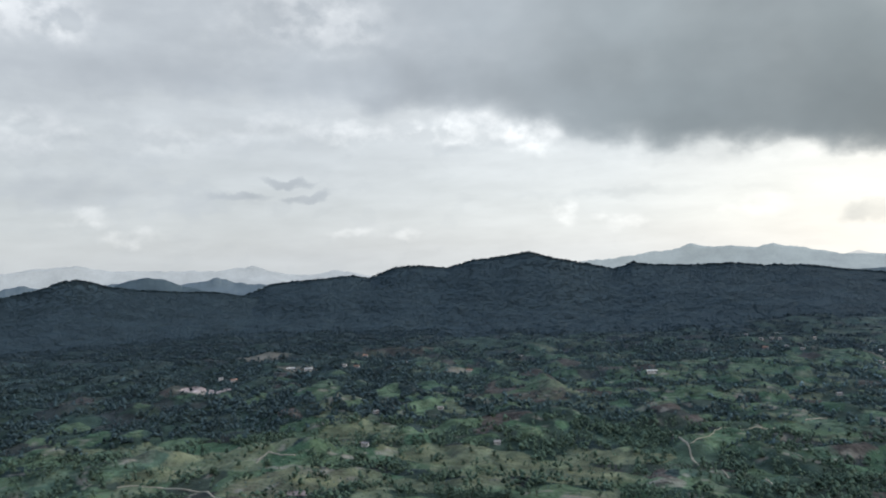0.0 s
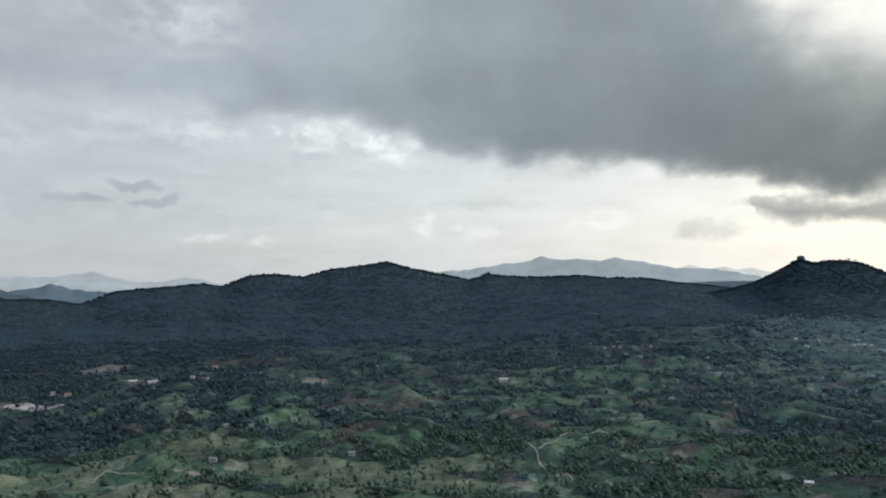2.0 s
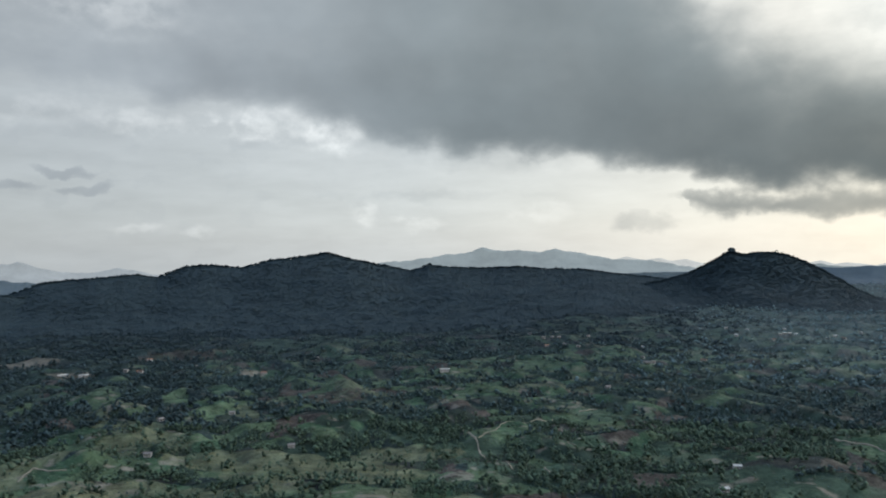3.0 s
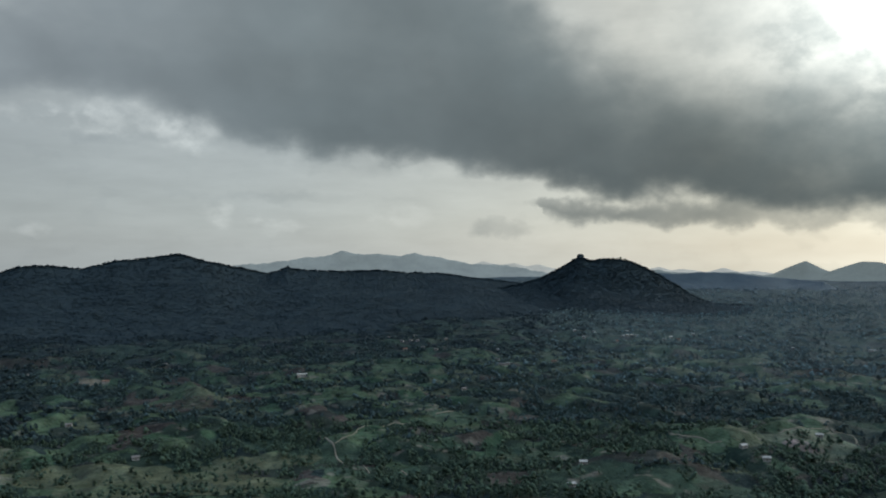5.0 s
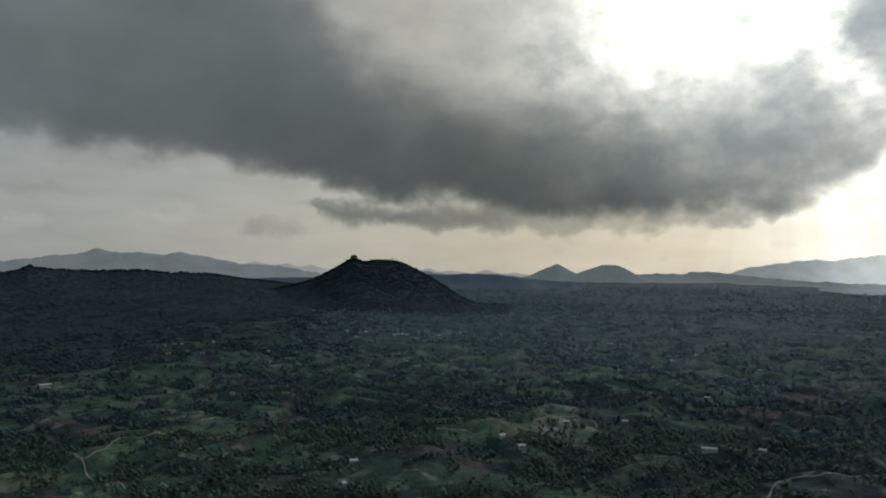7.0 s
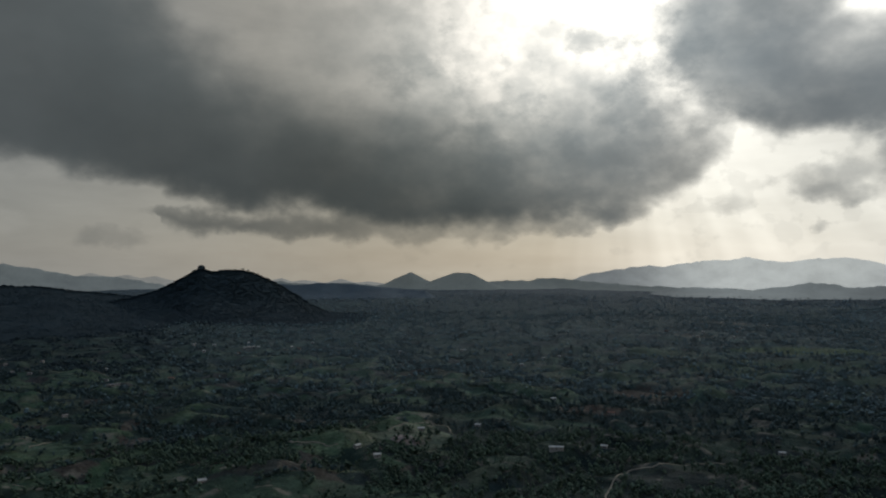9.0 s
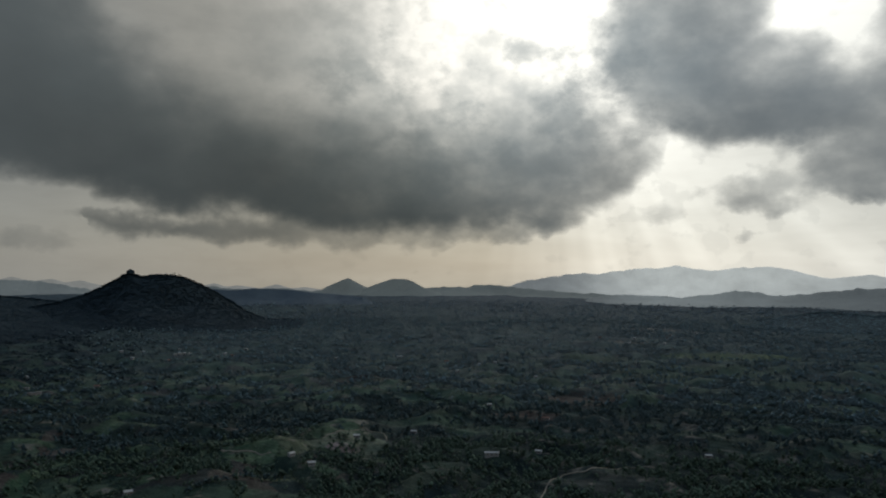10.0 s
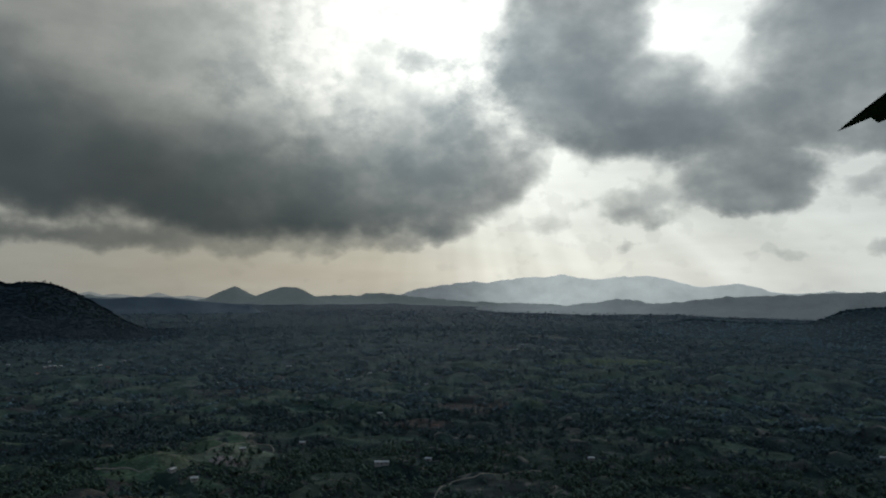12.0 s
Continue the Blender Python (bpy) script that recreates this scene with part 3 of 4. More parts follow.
cover = cover * (1 - lookout) + (pasture + 0.3 * scrub) * (0.5 + 0.7 * rough_waves(GX.ravel() / 30, GY.ravel() / 30, 66, 3))[:, None] * lookout
# haze is painted into the far ground, brighter on the side of the sun
haze_share = haze_share * np.where(spot[:, None] >= 0, 0.35, 1.0)
sunward_haze = np.clip((np.degrees(np.arctan2(GX, GY)).ravel()[:, None] - 26) / 14, 0, 1)
cover = cover * (1 - 0.75 * haze_share) + (np.array([[0.032, 0.046, 0.049]]) * (1 - sunward_haze) + np.array([[0.078, 0.108, 0.106]]) * sunward_haze) * 0.75 * haze_share
farthest_haze = np.clip((np.hypot(GX, GY).ravel()[:, None] - 2700) / 1500, 0, 1) ** 1.5
cover = cover * (1 - farthest_haze) + np.array([[0.085, 0.110, 0.112]]) * farthest_haze
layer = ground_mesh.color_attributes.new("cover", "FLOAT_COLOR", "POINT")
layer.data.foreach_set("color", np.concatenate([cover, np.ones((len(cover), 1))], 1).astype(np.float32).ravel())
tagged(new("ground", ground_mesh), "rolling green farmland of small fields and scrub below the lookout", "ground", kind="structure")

# ---- hills and ridges ----
BLOB = np.array([(1, 0, 0), (-1, 0, 0), (0, 1, 0), (0, -1, 0), (0, 0, 1), (0, 0, -0.5)], float)
BLOB_FACES = np.array([(0, 2, 4), (2, 1, 4), (1, 3, 4), (3, 0, 4), (2, 0, 5), (1, 2, 5), (3, 1, 5), (0, 3, 5)])


def clumps(places, sizes, rng, tall=1.0):
    """Many rough tufts of leaves as points and faces, one at each place."""
    n = len(places)
    shape = BLOB[None] * rng.uniform(0.7, 1.25, (n, 6, 3))
    turn = rng.uniform(0, 6.283, n)
    c, s = np.cos(turn)[:, None], np.sin(turn)[:, None]
    x, y = shape[..., 0] * c - shape[..., 1] * s, shape[..., 0] * s + shape[..., 1] * c
    pts = np.stack([x, y, shape[..., 2] * tall], -1) * np.asarray(sizes)[:, None, None] + np.asarray(places)[:, None]
    return pts.reshape(-1, 3), (BLOB_FACES[None] + 6 * np.arange(n)[:, None, None]).reshape(-1, 3)


def ridge(name, label, material, d, base, summits, deep, seed, rough=0.1, trees=0, tree_size=6.0, backdrop=False, step=0.07, steep=0.45, leaves=None):
    """A ridge along an arc of bearings. summits: bearing and angle above the eye's level of its tops and saddles in turn."""
    at, el = zip(*summits)
    span = at[0] - 2.0, at[-1] + 2.0
    az = np.arange(span[0], span[1], step)
    line = np.interp(az, at, EYE + d * np.tan(np.radians(el)))
    k = np.hanning(9)
    line = np.convolve(np.pad(line, 4, mode="edge"), k / k.sum(), mode="valid")
    crest = line - base + d * 0.0022 * (rough_waves(az * 1.7, az * 0, seed, 5) - 0.48) * rough * 10
    ends = np.clip((az - span[0]) / 1.5, 0, 1) * np.clip((span[1] - az) / 1.5, 0, 1)
    crest = base + np.maximum(crest, 0) * ends
    steps = 20 if backdrop else 44
    u = np.concatenate([np.linspace(-1, 0, steps), np.linspace(0.1, 1, 4)])
    A, U = np.meshgrid(az, u)
    k = np.hanning(81)
    broad = np.convolve(np.pad(crest, 40, mode="edge"), k / k.sum(), mode="valid")
    own = np.clip((1 - np.abs(U) - 0.72) / 0.28, 0, 1) ** 1.5
    C = crest[None] * own + np.minimum(broad, crest + 40)[None] * (1 - own)
    run = d + 0.02 * d * (waves(A * 0.5, A * 0, seed + 4) - 0.5) + np.where(U < 0, U * deep, U * deep * 0.6)
    X, Y = polar(A, run)
    foot = np.minimum(ground_height(X, Y) - 4, base)
    up = 1 - np.abs(U)
    profile = (1 - steep) * up ** 2.6 + steep * up ** 1.0
    gullies = (rough_waves(X / 260, Y / 260, seed + 8, 4) - 0.47) * 1.3 * up * (1 - up) * np.where(U < 0, 1, 0.3)
    Z = foot + (C - foot) * np.clip(profile + gullies, 0, 1)
    pts = np.stack([X, Y, Z], -1)
    ob = new(name, mesh_from(name, pts.reshape(-1, 3), grid_faces(len(u), len(az)), material))
    tagged(ob, label, "hill", kind="structure" if backdrop else "")
    if trees:
        rng = np.random.RandomState(seed)
        i = np.minimum((rng.beta(1.2, 1.0, trees) * 44).astype(int), 43)
        i[: trees // 10] = 43
        j = rng.randint(0, len(az), trees)
        i, f = np.minimum(i, 42), rng.rand(trees)[:, None]
        f[: trees // 10] = 1
        where = pts[i, j] * (1 - f) + pts[i + 1, j] * f + rng.uniform(-3, 3, (trees, 3)) * (1, 1, 0)
        sizes = rng.uniform(0.6, 1.2, trees) * tree_size
        where[: trees // 12, 2] += sizes[: trees // 12] * rng.uniform(-0.15, 0.5, trees // 12)
        tallness = np.full(trees, 0.3)
        tallness[: trees // 10] = 0.42
        p, f = clumps(where - (0, 0, tree_size * 0.08), sizes, rng, tallness[:, None])
        tagged(part("tree_cover", mesh_from("tree_cover", p, f, leaves or LEAF_HILL), ob, "dense dark canopy of trees"), kind="stuff")
    return ob


# the far ranges glow in the colour of the haze before them
PALE = haze_glow_material("pale_far_range", (0.13, 0.14, 0.14), (0.265, 0.288, 0.29))
FAINT = haze_glow_material("faint_far_peaks", (0.13, 0.135, 0.13), (0.50, 0.51, 0.475))
BLUE = haze_glow_material("blue_range", (0.12, 0.14, 0.14), (0.205, 0.232, 0.226))
BLUE_DEEP = haze_glow_material("deep_blue_range", (0.09, 0.105, 0.105), (0.165, 0.193, 0.186))
SUNLIT = haze_glow_material("hazy_range_under_the_sun", (0.2, 0.22, 0.22), (0.372, 0.398, 0.385), (75, 9, 34, 2.2))
SUNLIT_LOW = haze_glow_material("hazy_low_range", (0.06, 0.07, 0.075), (0.20, 0.232, 0.238), (75, 6, 14, 1.0))

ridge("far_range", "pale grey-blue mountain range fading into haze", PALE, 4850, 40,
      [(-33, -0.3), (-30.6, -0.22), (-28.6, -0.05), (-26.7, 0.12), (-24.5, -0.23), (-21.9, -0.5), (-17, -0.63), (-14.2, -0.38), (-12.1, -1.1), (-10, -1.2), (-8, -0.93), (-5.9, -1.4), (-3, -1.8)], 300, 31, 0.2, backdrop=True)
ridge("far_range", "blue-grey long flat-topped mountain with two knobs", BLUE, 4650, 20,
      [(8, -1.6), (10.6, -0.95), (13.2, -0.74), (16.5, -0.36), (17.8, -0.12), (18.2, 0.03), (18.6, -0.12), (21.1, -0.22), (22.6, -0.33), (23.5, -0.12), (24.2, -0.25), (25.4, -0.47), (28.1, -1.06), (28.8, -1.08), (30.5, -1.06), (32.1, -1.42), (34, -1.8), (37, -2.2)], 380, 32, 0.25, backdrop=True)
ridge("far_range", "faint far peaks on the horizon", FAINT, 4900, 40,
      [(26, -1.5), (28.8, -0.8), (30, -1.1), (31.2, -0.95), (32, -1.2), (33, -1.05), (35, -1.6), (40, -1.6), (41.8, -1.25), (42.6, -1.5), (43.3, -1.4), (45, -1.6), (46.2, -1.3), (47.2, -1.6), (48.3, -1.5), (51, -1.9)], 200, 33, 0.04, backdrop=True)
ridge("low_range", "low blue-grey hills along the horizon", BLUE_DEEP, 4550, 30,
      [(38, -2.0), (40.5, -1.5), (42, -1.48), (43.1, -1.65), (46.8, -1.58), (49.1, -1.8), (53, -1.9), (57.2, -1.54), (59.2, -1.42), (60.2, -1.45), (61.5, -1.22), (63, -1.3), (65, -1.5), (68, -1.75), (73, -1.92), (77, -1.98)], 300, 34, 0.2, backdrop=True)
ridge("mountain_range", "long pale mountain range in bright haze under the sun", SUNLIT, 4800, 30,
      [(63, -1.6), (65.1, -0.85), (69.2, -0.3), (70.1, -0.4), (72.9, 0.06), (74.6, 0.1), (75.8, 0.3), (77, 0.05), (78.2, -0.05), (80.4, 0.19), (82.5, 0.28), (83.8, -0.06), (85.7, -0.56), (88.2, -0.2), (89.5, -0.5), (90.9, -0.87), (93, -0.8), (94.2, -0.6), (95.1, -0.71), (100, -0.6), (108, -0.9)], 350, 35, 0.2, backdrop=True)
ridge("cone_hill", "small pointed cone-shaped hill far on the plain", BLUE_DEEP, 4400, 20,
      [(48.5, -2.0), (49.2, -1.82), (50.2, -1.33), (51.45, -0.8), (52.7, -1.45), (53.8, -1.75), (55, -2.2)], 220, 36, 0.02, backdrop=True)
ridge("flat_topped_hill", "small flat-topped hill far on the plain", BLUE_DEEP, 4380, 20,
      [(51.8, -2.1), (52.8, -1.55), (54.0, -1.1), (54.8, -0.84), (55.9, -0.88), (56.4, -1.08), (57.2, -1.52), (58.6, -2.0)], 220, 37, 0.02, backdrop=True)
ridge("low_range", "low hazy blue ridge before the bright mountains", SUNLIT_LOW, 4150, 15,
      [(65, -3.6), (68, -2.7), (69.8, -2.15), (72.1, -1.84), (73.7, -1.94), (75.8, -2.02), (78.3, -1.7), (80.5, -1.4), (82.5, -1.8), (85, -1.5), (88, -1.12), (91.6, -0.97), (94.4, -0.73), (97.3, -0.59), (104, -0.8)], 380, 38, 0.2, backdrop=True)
ridge("wooded_hill", "rounded wooded hills one behind another, tinted pale by haze", FOREST_FARTHEST, 3900, 10,
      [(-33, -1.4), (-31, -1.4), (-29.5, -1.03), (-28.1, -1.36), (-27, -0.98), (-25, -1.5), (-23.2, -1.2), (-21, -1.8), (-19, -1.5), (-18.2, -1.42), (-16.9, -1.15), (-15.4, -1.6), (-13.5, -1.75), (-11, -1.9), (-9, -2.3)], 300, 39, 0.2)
ridge("wooded_hill", "rounded wooded hill tinted blue by haze", FOREST_FAR, 3450, 10,
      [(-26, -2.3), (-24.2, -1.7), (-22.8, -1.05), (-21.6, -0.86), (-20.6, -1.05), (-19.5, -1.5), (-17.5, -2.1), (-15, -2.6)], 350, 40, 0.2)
ridge("wooded_hill", "dark rounded wooded hill with a tree-lined top", FOREST, 2850, 5,
      [(-37, -2.2), (-33, -2.0), (-30.6, -1.9), (-28.4, -1.5), (-27, -1.02), (-26.1, -0.93), (-25.2, -1.1), (-24, -1.55), (-22, -1.8), (-19.5, -2.1), (-17, -2.2), (-14.8, -2.65), (-12, -3.2)], 900, 41, 0.07, trees=13000, tree_size=8)
ridge("wooded_ridge", "long dark wooded ridge with a tree-lined crest", FOREST, 3050, 5,
      [(-18, -3.2), (-14.9, -2.6), (-13, -1.87), (-11.3, -1.71), (-8.8, -1.61), (-6.9, -1.48), (-5.7, -1.72), (-3.7, -0.97), (-2, -0.9), (0.1, -1.17), (2.3, -0.64), (4.5, -0.42), (6.4, -0.17), (8.1, -0.66), (9.9, -1.05), (12.6, -1.66), (13.5, -1.45), (14, -1.15), (14.5, -1.35), (16, -1.46), (18.4, -1.54), (20.7, -1.47), (22.9, -1.67), (25.7, -1.75), (28.1, -2.1), (31.6, -2.52), (34, -3.0), (38, -3.6)], 1250, 42, 0.07, trees=24000, tree_size=9)
ridge("knob_hill", "steep dark wooded hill with a rocky knob on top", FOREST, 2850, 5,
      [(28, -3.3), (31.6, -2.54), (33.2, -2.1), (35.2, -1.02), (35.7, -0.66), (36.2, -0.58), (36.8, -0.84), (37.8, -0.66), (38.9, -0.70), (39.7, -0.86), (40.6, -1.28), (41.7, -1.83), (42.7, -2.45), (43.8, -3.2), (46, -4.2)], 560, 43, 0.02, trees=12000, tree_size=7, steep=0.5)
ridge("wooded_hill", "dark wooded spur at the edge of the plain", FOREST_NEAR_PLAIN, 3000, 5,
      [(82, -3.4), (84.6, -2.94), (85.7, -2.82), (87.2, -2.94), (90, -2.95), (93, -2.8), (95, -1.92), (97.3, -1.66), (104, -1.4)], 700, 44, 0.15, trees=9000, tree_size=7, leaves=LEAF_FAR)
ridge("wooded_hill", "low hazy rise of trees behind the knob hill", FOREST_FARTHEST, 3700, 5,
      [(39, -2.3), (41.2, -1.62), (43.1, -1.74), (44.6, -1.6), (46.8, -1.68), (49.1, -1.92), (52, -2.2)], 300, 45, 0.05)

# ---- dirt tracks ----
KEEP_CLEAR = []


def track(label, stops, wide=1.0):
    """A dirt track draped over the ground through the given lines of sight."""
    ends = np.array([down_ray(*q) for q in stops])
    t = np.arange(len(ends))
    fine = np.linspace(0, len(ends) - 1, 14 * (len(ends) - 1) + 1)
    x, y = np.interp(fine, t, ends[:, 0]), np.interp(fine, t, ends[:, 1])
    k = np.hanning(9)
    if len(ends) > 2:
        x, y = (np.convolve(np.pad(q, 4, mode="edge"), k / k.sum(), mode="valid") for q in (x, y))
    x, y = x + 1.5 * (waves(fine * 3, fine * 0, 2) - 0.5), y + 3 * (waves(fine * 3, fine * 0, 6) - 0.5)
    dx, dy = np.gradient(x), np.gradient(y)
    n = np.hypot(dx, dy) + 1e-6
    half = wide * (0.7 + 0.6 * waves(fine * 4, fine * 0, 8))
    rows = []
    for side, lift in ((-1.15, -0.5), (-1, 0.55), (-0.35, 0.5), (0.35, 0.5), (1, 0.55), (1.15, -0.5)):
        px, py = x - dy / n * half * side, y + dx / n * half * side
        rows.append(np.stack([px, py, ground_height(px, py) + lift], -1))
    pts = np.stack(rows)
    tagged(new("dirt_track", mesh_from("dirt_track", pts.reshape(-1, 3), grid_faces(6, len(x)), DIRT)), label, "track", kind="structure")
    KEEP_CLEAR.extend((px, py, wide + 2.5, 17) for px, py in zip(x[::3], y[::3]))


track("pale dirt track curving through dry pasture", [(-24, -15.0), (-22.2, -15.19), (-19.4, -15.75), (-17.9, -16.16), (-17.1, -16.7), (-16.6, -17.4)], 0.8)
track("pale dirt track over a grassy knoll", [(-14.6, -14.62), (-13.6, -13.78), (-12.6, -14.18), (-11.6, -14.3)], 0.7)
track("pale dirt track climbing between fields", [(16.2, -13.27), (17.0, -13.94), (17.56, -14.61), (17.66, -15.18), (18.1, -15.61)], 0.8)
track("narrow dirt track running along a hillside", [(17.46, -14.16), (18.88, -13.56), (19.47, -13.08), (21.84, -12.86), (24.0, -12.67)], 0.35)
track("short stretch of pale dirt track", [(19.59, -15.76), (19.8, -16.0), (20.13, -16.36)], 0.7)
track("short stretch of pale dirt track", [(22.47, -16.2), (22.7, -16.36), (23.0, -16.6)], 0.7)
track("faint dirt track beside a field", [(24.17, -14.36), (24.6, -14.5), (25.0, -14.74)], 0.35)
track("pale dirt track between far fields", [(25.1, -12.2), (25.6, -12.1), (26.56, -11.97)], 0.6)
track("pale dirt track winding through dark scrub", [(65.9, -17.2), (66.2, -16.4), (66.6, -15.7), (67.6, -15.0), (69.6, -14.65), (71.9, -14.28), (74.5, -14.12)], 0.8)
track("pale dirt track round the foot of a mound", [(49.6, -12.6), (50.6, -12.2), (52.4, -12.05), (54.2, -12.3), (54.6, -12.9)], 0.9)
track("narrow dirt track beside dark fields", [(42.3, -13.15), (43.1, -13.24), (44.9, -13.38), (46, -13.5)], 0.75)

# ---- houses and sheds ----


def box(bm, x0, x1, y0, y1, z0, z1):
    v = [bm.verts.new((x, y, z)) for z in (z0, z1) for x, y in ((x0, y0), (x1, y0), (x1, y1), (x0, y1))]
    for q in ((3, 2, 1, 0), (4, 5, 6, 7), (0, 1, 5, 4), (1, 2, 6, 5), (2, 3, 7, 6), (3, 0, 4, 7)):
        bm.faces.new([v[k] for k in q])


def finish(bm, name, material):
    mesh = bpy.data.meshes.new(name)
    bm.to_mesh(mesh)
    bm.free()
    mesh.materials.append(material)
    return mesh


def house(label, long, deep, eaves, pitch, roof_material):
    """A small gabled house: walls on a plinth, a roof of two slabs, ridge cap, a door and windows."""
    ob = tagged(new("house"), label, "house")
    bm = bmesh.new()
    l, w = long / 2, deep / 2
    top = eaves + w * pitch
    v = [bm.verts.new(q) for q in ((-l, -w, -2.5), (l, -w, -2.5), (l, w, -2.5), (-l, w, -2.5), (-l, -w, eaves), (l, -w, eaves), (l, w, eaves), (-l, w, eaves), (-l, 0, top), (l, 0, top))]
    for q in ((0, 1, 5, 4), (2, 3, 7, 6), (1, 2, 6, 9, 5), (3, 0, 4, 8, 7), (3, 2, 1, 0)):
        bm.faces.new([v[k] for k in q])
    wall = part("wall", finish(bm, "wall", WALL), ob)
    for side in (-1, 1):
        bm = bmesh.new()
        o, t = 0.5, 0.12
        pts = []
        for z_up in (0.03, 0.03 + t):
            for x in (-l - o, l + o):
                pts.append((x, 0, top + z_up))
                pts.append((x, side * (w + o), eaves - o * pitch + z_up))
        q = [bm.verts.new(p) for p in pts]
        for f in ((0, 1, 3, 2), (4, 6, 7, 5), (0, 2, 6, 4), (1, 5, 7, 3), (0, 4, 5, 1), (2, 3, 7, 6)):
            bm.faces.new([q[k] for k in f])
        bmesh.ops.recalc_face_normals(bm, faces=bm.faces)
        part("roof", finish(bm, "roof", roof_material), ob)
    bm = bmesh.new()
    box(bm, -l - 0.5, l + 0.5, -0.14, 0.14, top + 0.12, top + 0.22)
    part("ridge_cap", finish(bm, "ridge_cap", roof_material), ob)
    bm = bmesh.new()
    box(bm, -0.45, 0.45, -w - 0.06, -w + 0.02, 0, 2.0)
    part("door", finish(bm, "door", DOOR), wall, "dark wooden door")
    for x in (-l * 0.6, l * 0.6):
        bm = bmesh.new()
        box(bm, x - 0.5, x + 0.5, -w - 0.05, -w + 0.02, 0.9, 1.9)
        part("window", finish(bm, "window", DOOR), wall, "dark shuttered window")
    return ob


def stand(ob, az, el, turn):
    """Put a house on the ground along a line of sight, its front turned from the lookout by so many degrees."""
    x, y = down_ray(az, el)
    ob.matrix_world = pose(x, y, float(ground_height(x, y)) + 0.5, 0, 0, -az + turn)
    KEEP_CLEAR.append((x, y, 6, 20))


def again(ob, az, el, turn, label=""):
    twin = copy_thing(ob, Matrix())
    stand(twin, az, el, turn)
    tagged(twin, label, group="houses on the plain")


tin_house = tagged(house("low house with a pale tin roof among trees", 6.5, 4.2, 2.5, 0.4, TIN), group="houses on the plain")
stand(tin_house, 52.2, -12.6, 8)
long_house = tagged(house("long low building with a pale tin roof", 14, 4.6, 2.6, 0.35, TIN), group="houses on the plain")
stand(long_house, 15.1, -9.23, 4)
tile_house = tagged(house("small house with a reddish clay tile roof", 10, 4.5, 2.5, 0.5, TILE), group="houses on the plain")
stand(tile_house, -15.9, -8.7, 15)
dull_house = tagged(house("small house with a dull rusted sheet roof", 6.5, 4.2, 2.4, 0.42, SHEET), group="houses on the plain")
stand(dull_house, -0.7, -11.66, -8)
for az, el, turn in ((-16.8, -8.51, 20), (-5.6, -11.71, 30), (3.5, -14.27, 5), (-6.5, -14.01, -20), (5.5, -8.02, 15), (21.6, -6.56, -12), (27.3, -10.45, 25), (-15.7, -4.44, 10), (-30.2, -4.72, 0)):
    again(dull_house, az, el, turn)
for az, el, turn in ((56.5, -12.33, -10), (36.2, -15.6, 12), (62.2, -10.29, 6), (65.9, -13.59, -16), (48.9, -14.44, 10), (47.4, -13.75, 40), (78.0, -13.16, 14), (97.0, -11.4, 0), (72.3, -3.92, 10), (75.4, -4.76, -20),
                     (29.8, -7.52, -5), (35.3, -17.2, 30)):
    again(tin_house, az, el, turn)
for az, el, turn in ((-11.8, -8.16, 2), (-10.5, -8.28, -6), (55.4, -6.78, 8), (62.4, -13.84, 2), (74.2, -4.19, -4), (72.4, -5.46, 5)):
    again(long_house, az, el, turn)
for az, el, turn in ((1.6, -8.95, 0), (66.4, -11.2, -10)):
    again(tile_house, az, el, turn)

# hamlets of small pale roofs across the plain
hamlet = np.random.RandomState(77)
for az, el, spread, tall, count in ((41, -6.3, 4.0, 0.35, 16), (24, -6.8, 4.0, 0.5, 8), (75, -4.7, 3.5, 0.6, 9), (31, -8.3, 3.0, 0.5, 5), (-6, -7.8, 4.0, 0.4, 4), (60, -7.2, 5.0, 0.6, 6)):
    for k in range(count):
        again((tin_house if az > 35 else dull_house) if hamlet.rand() < 0.92 else tile_house, az + hamlet.normal(0, 0.6) * spread, el + hamlet.normal(0, 0.7) * tall, hamlet.uniform(-40, 40))


def in_the_way(x, y):
    """Trees that would stand on a track or house, or right before one as seen from the lookout."""
    hit = np.zeros(len(x), bool)
    for cx, cy, side, ahead in KEEP_CLEAR:
        n = math.hypot(cx, cy)
        v = ((cx - x) * cx + (cy - y) * cy) / n
        u = ((cx - x) * cy - (cy - y) * cx) / n
        hit |= (np.abs(u) < side) & (v > -side) & (v < ahead)
    return hit


# ---- trees over the plain ----
SCATTER = np.random.RandomState(5)


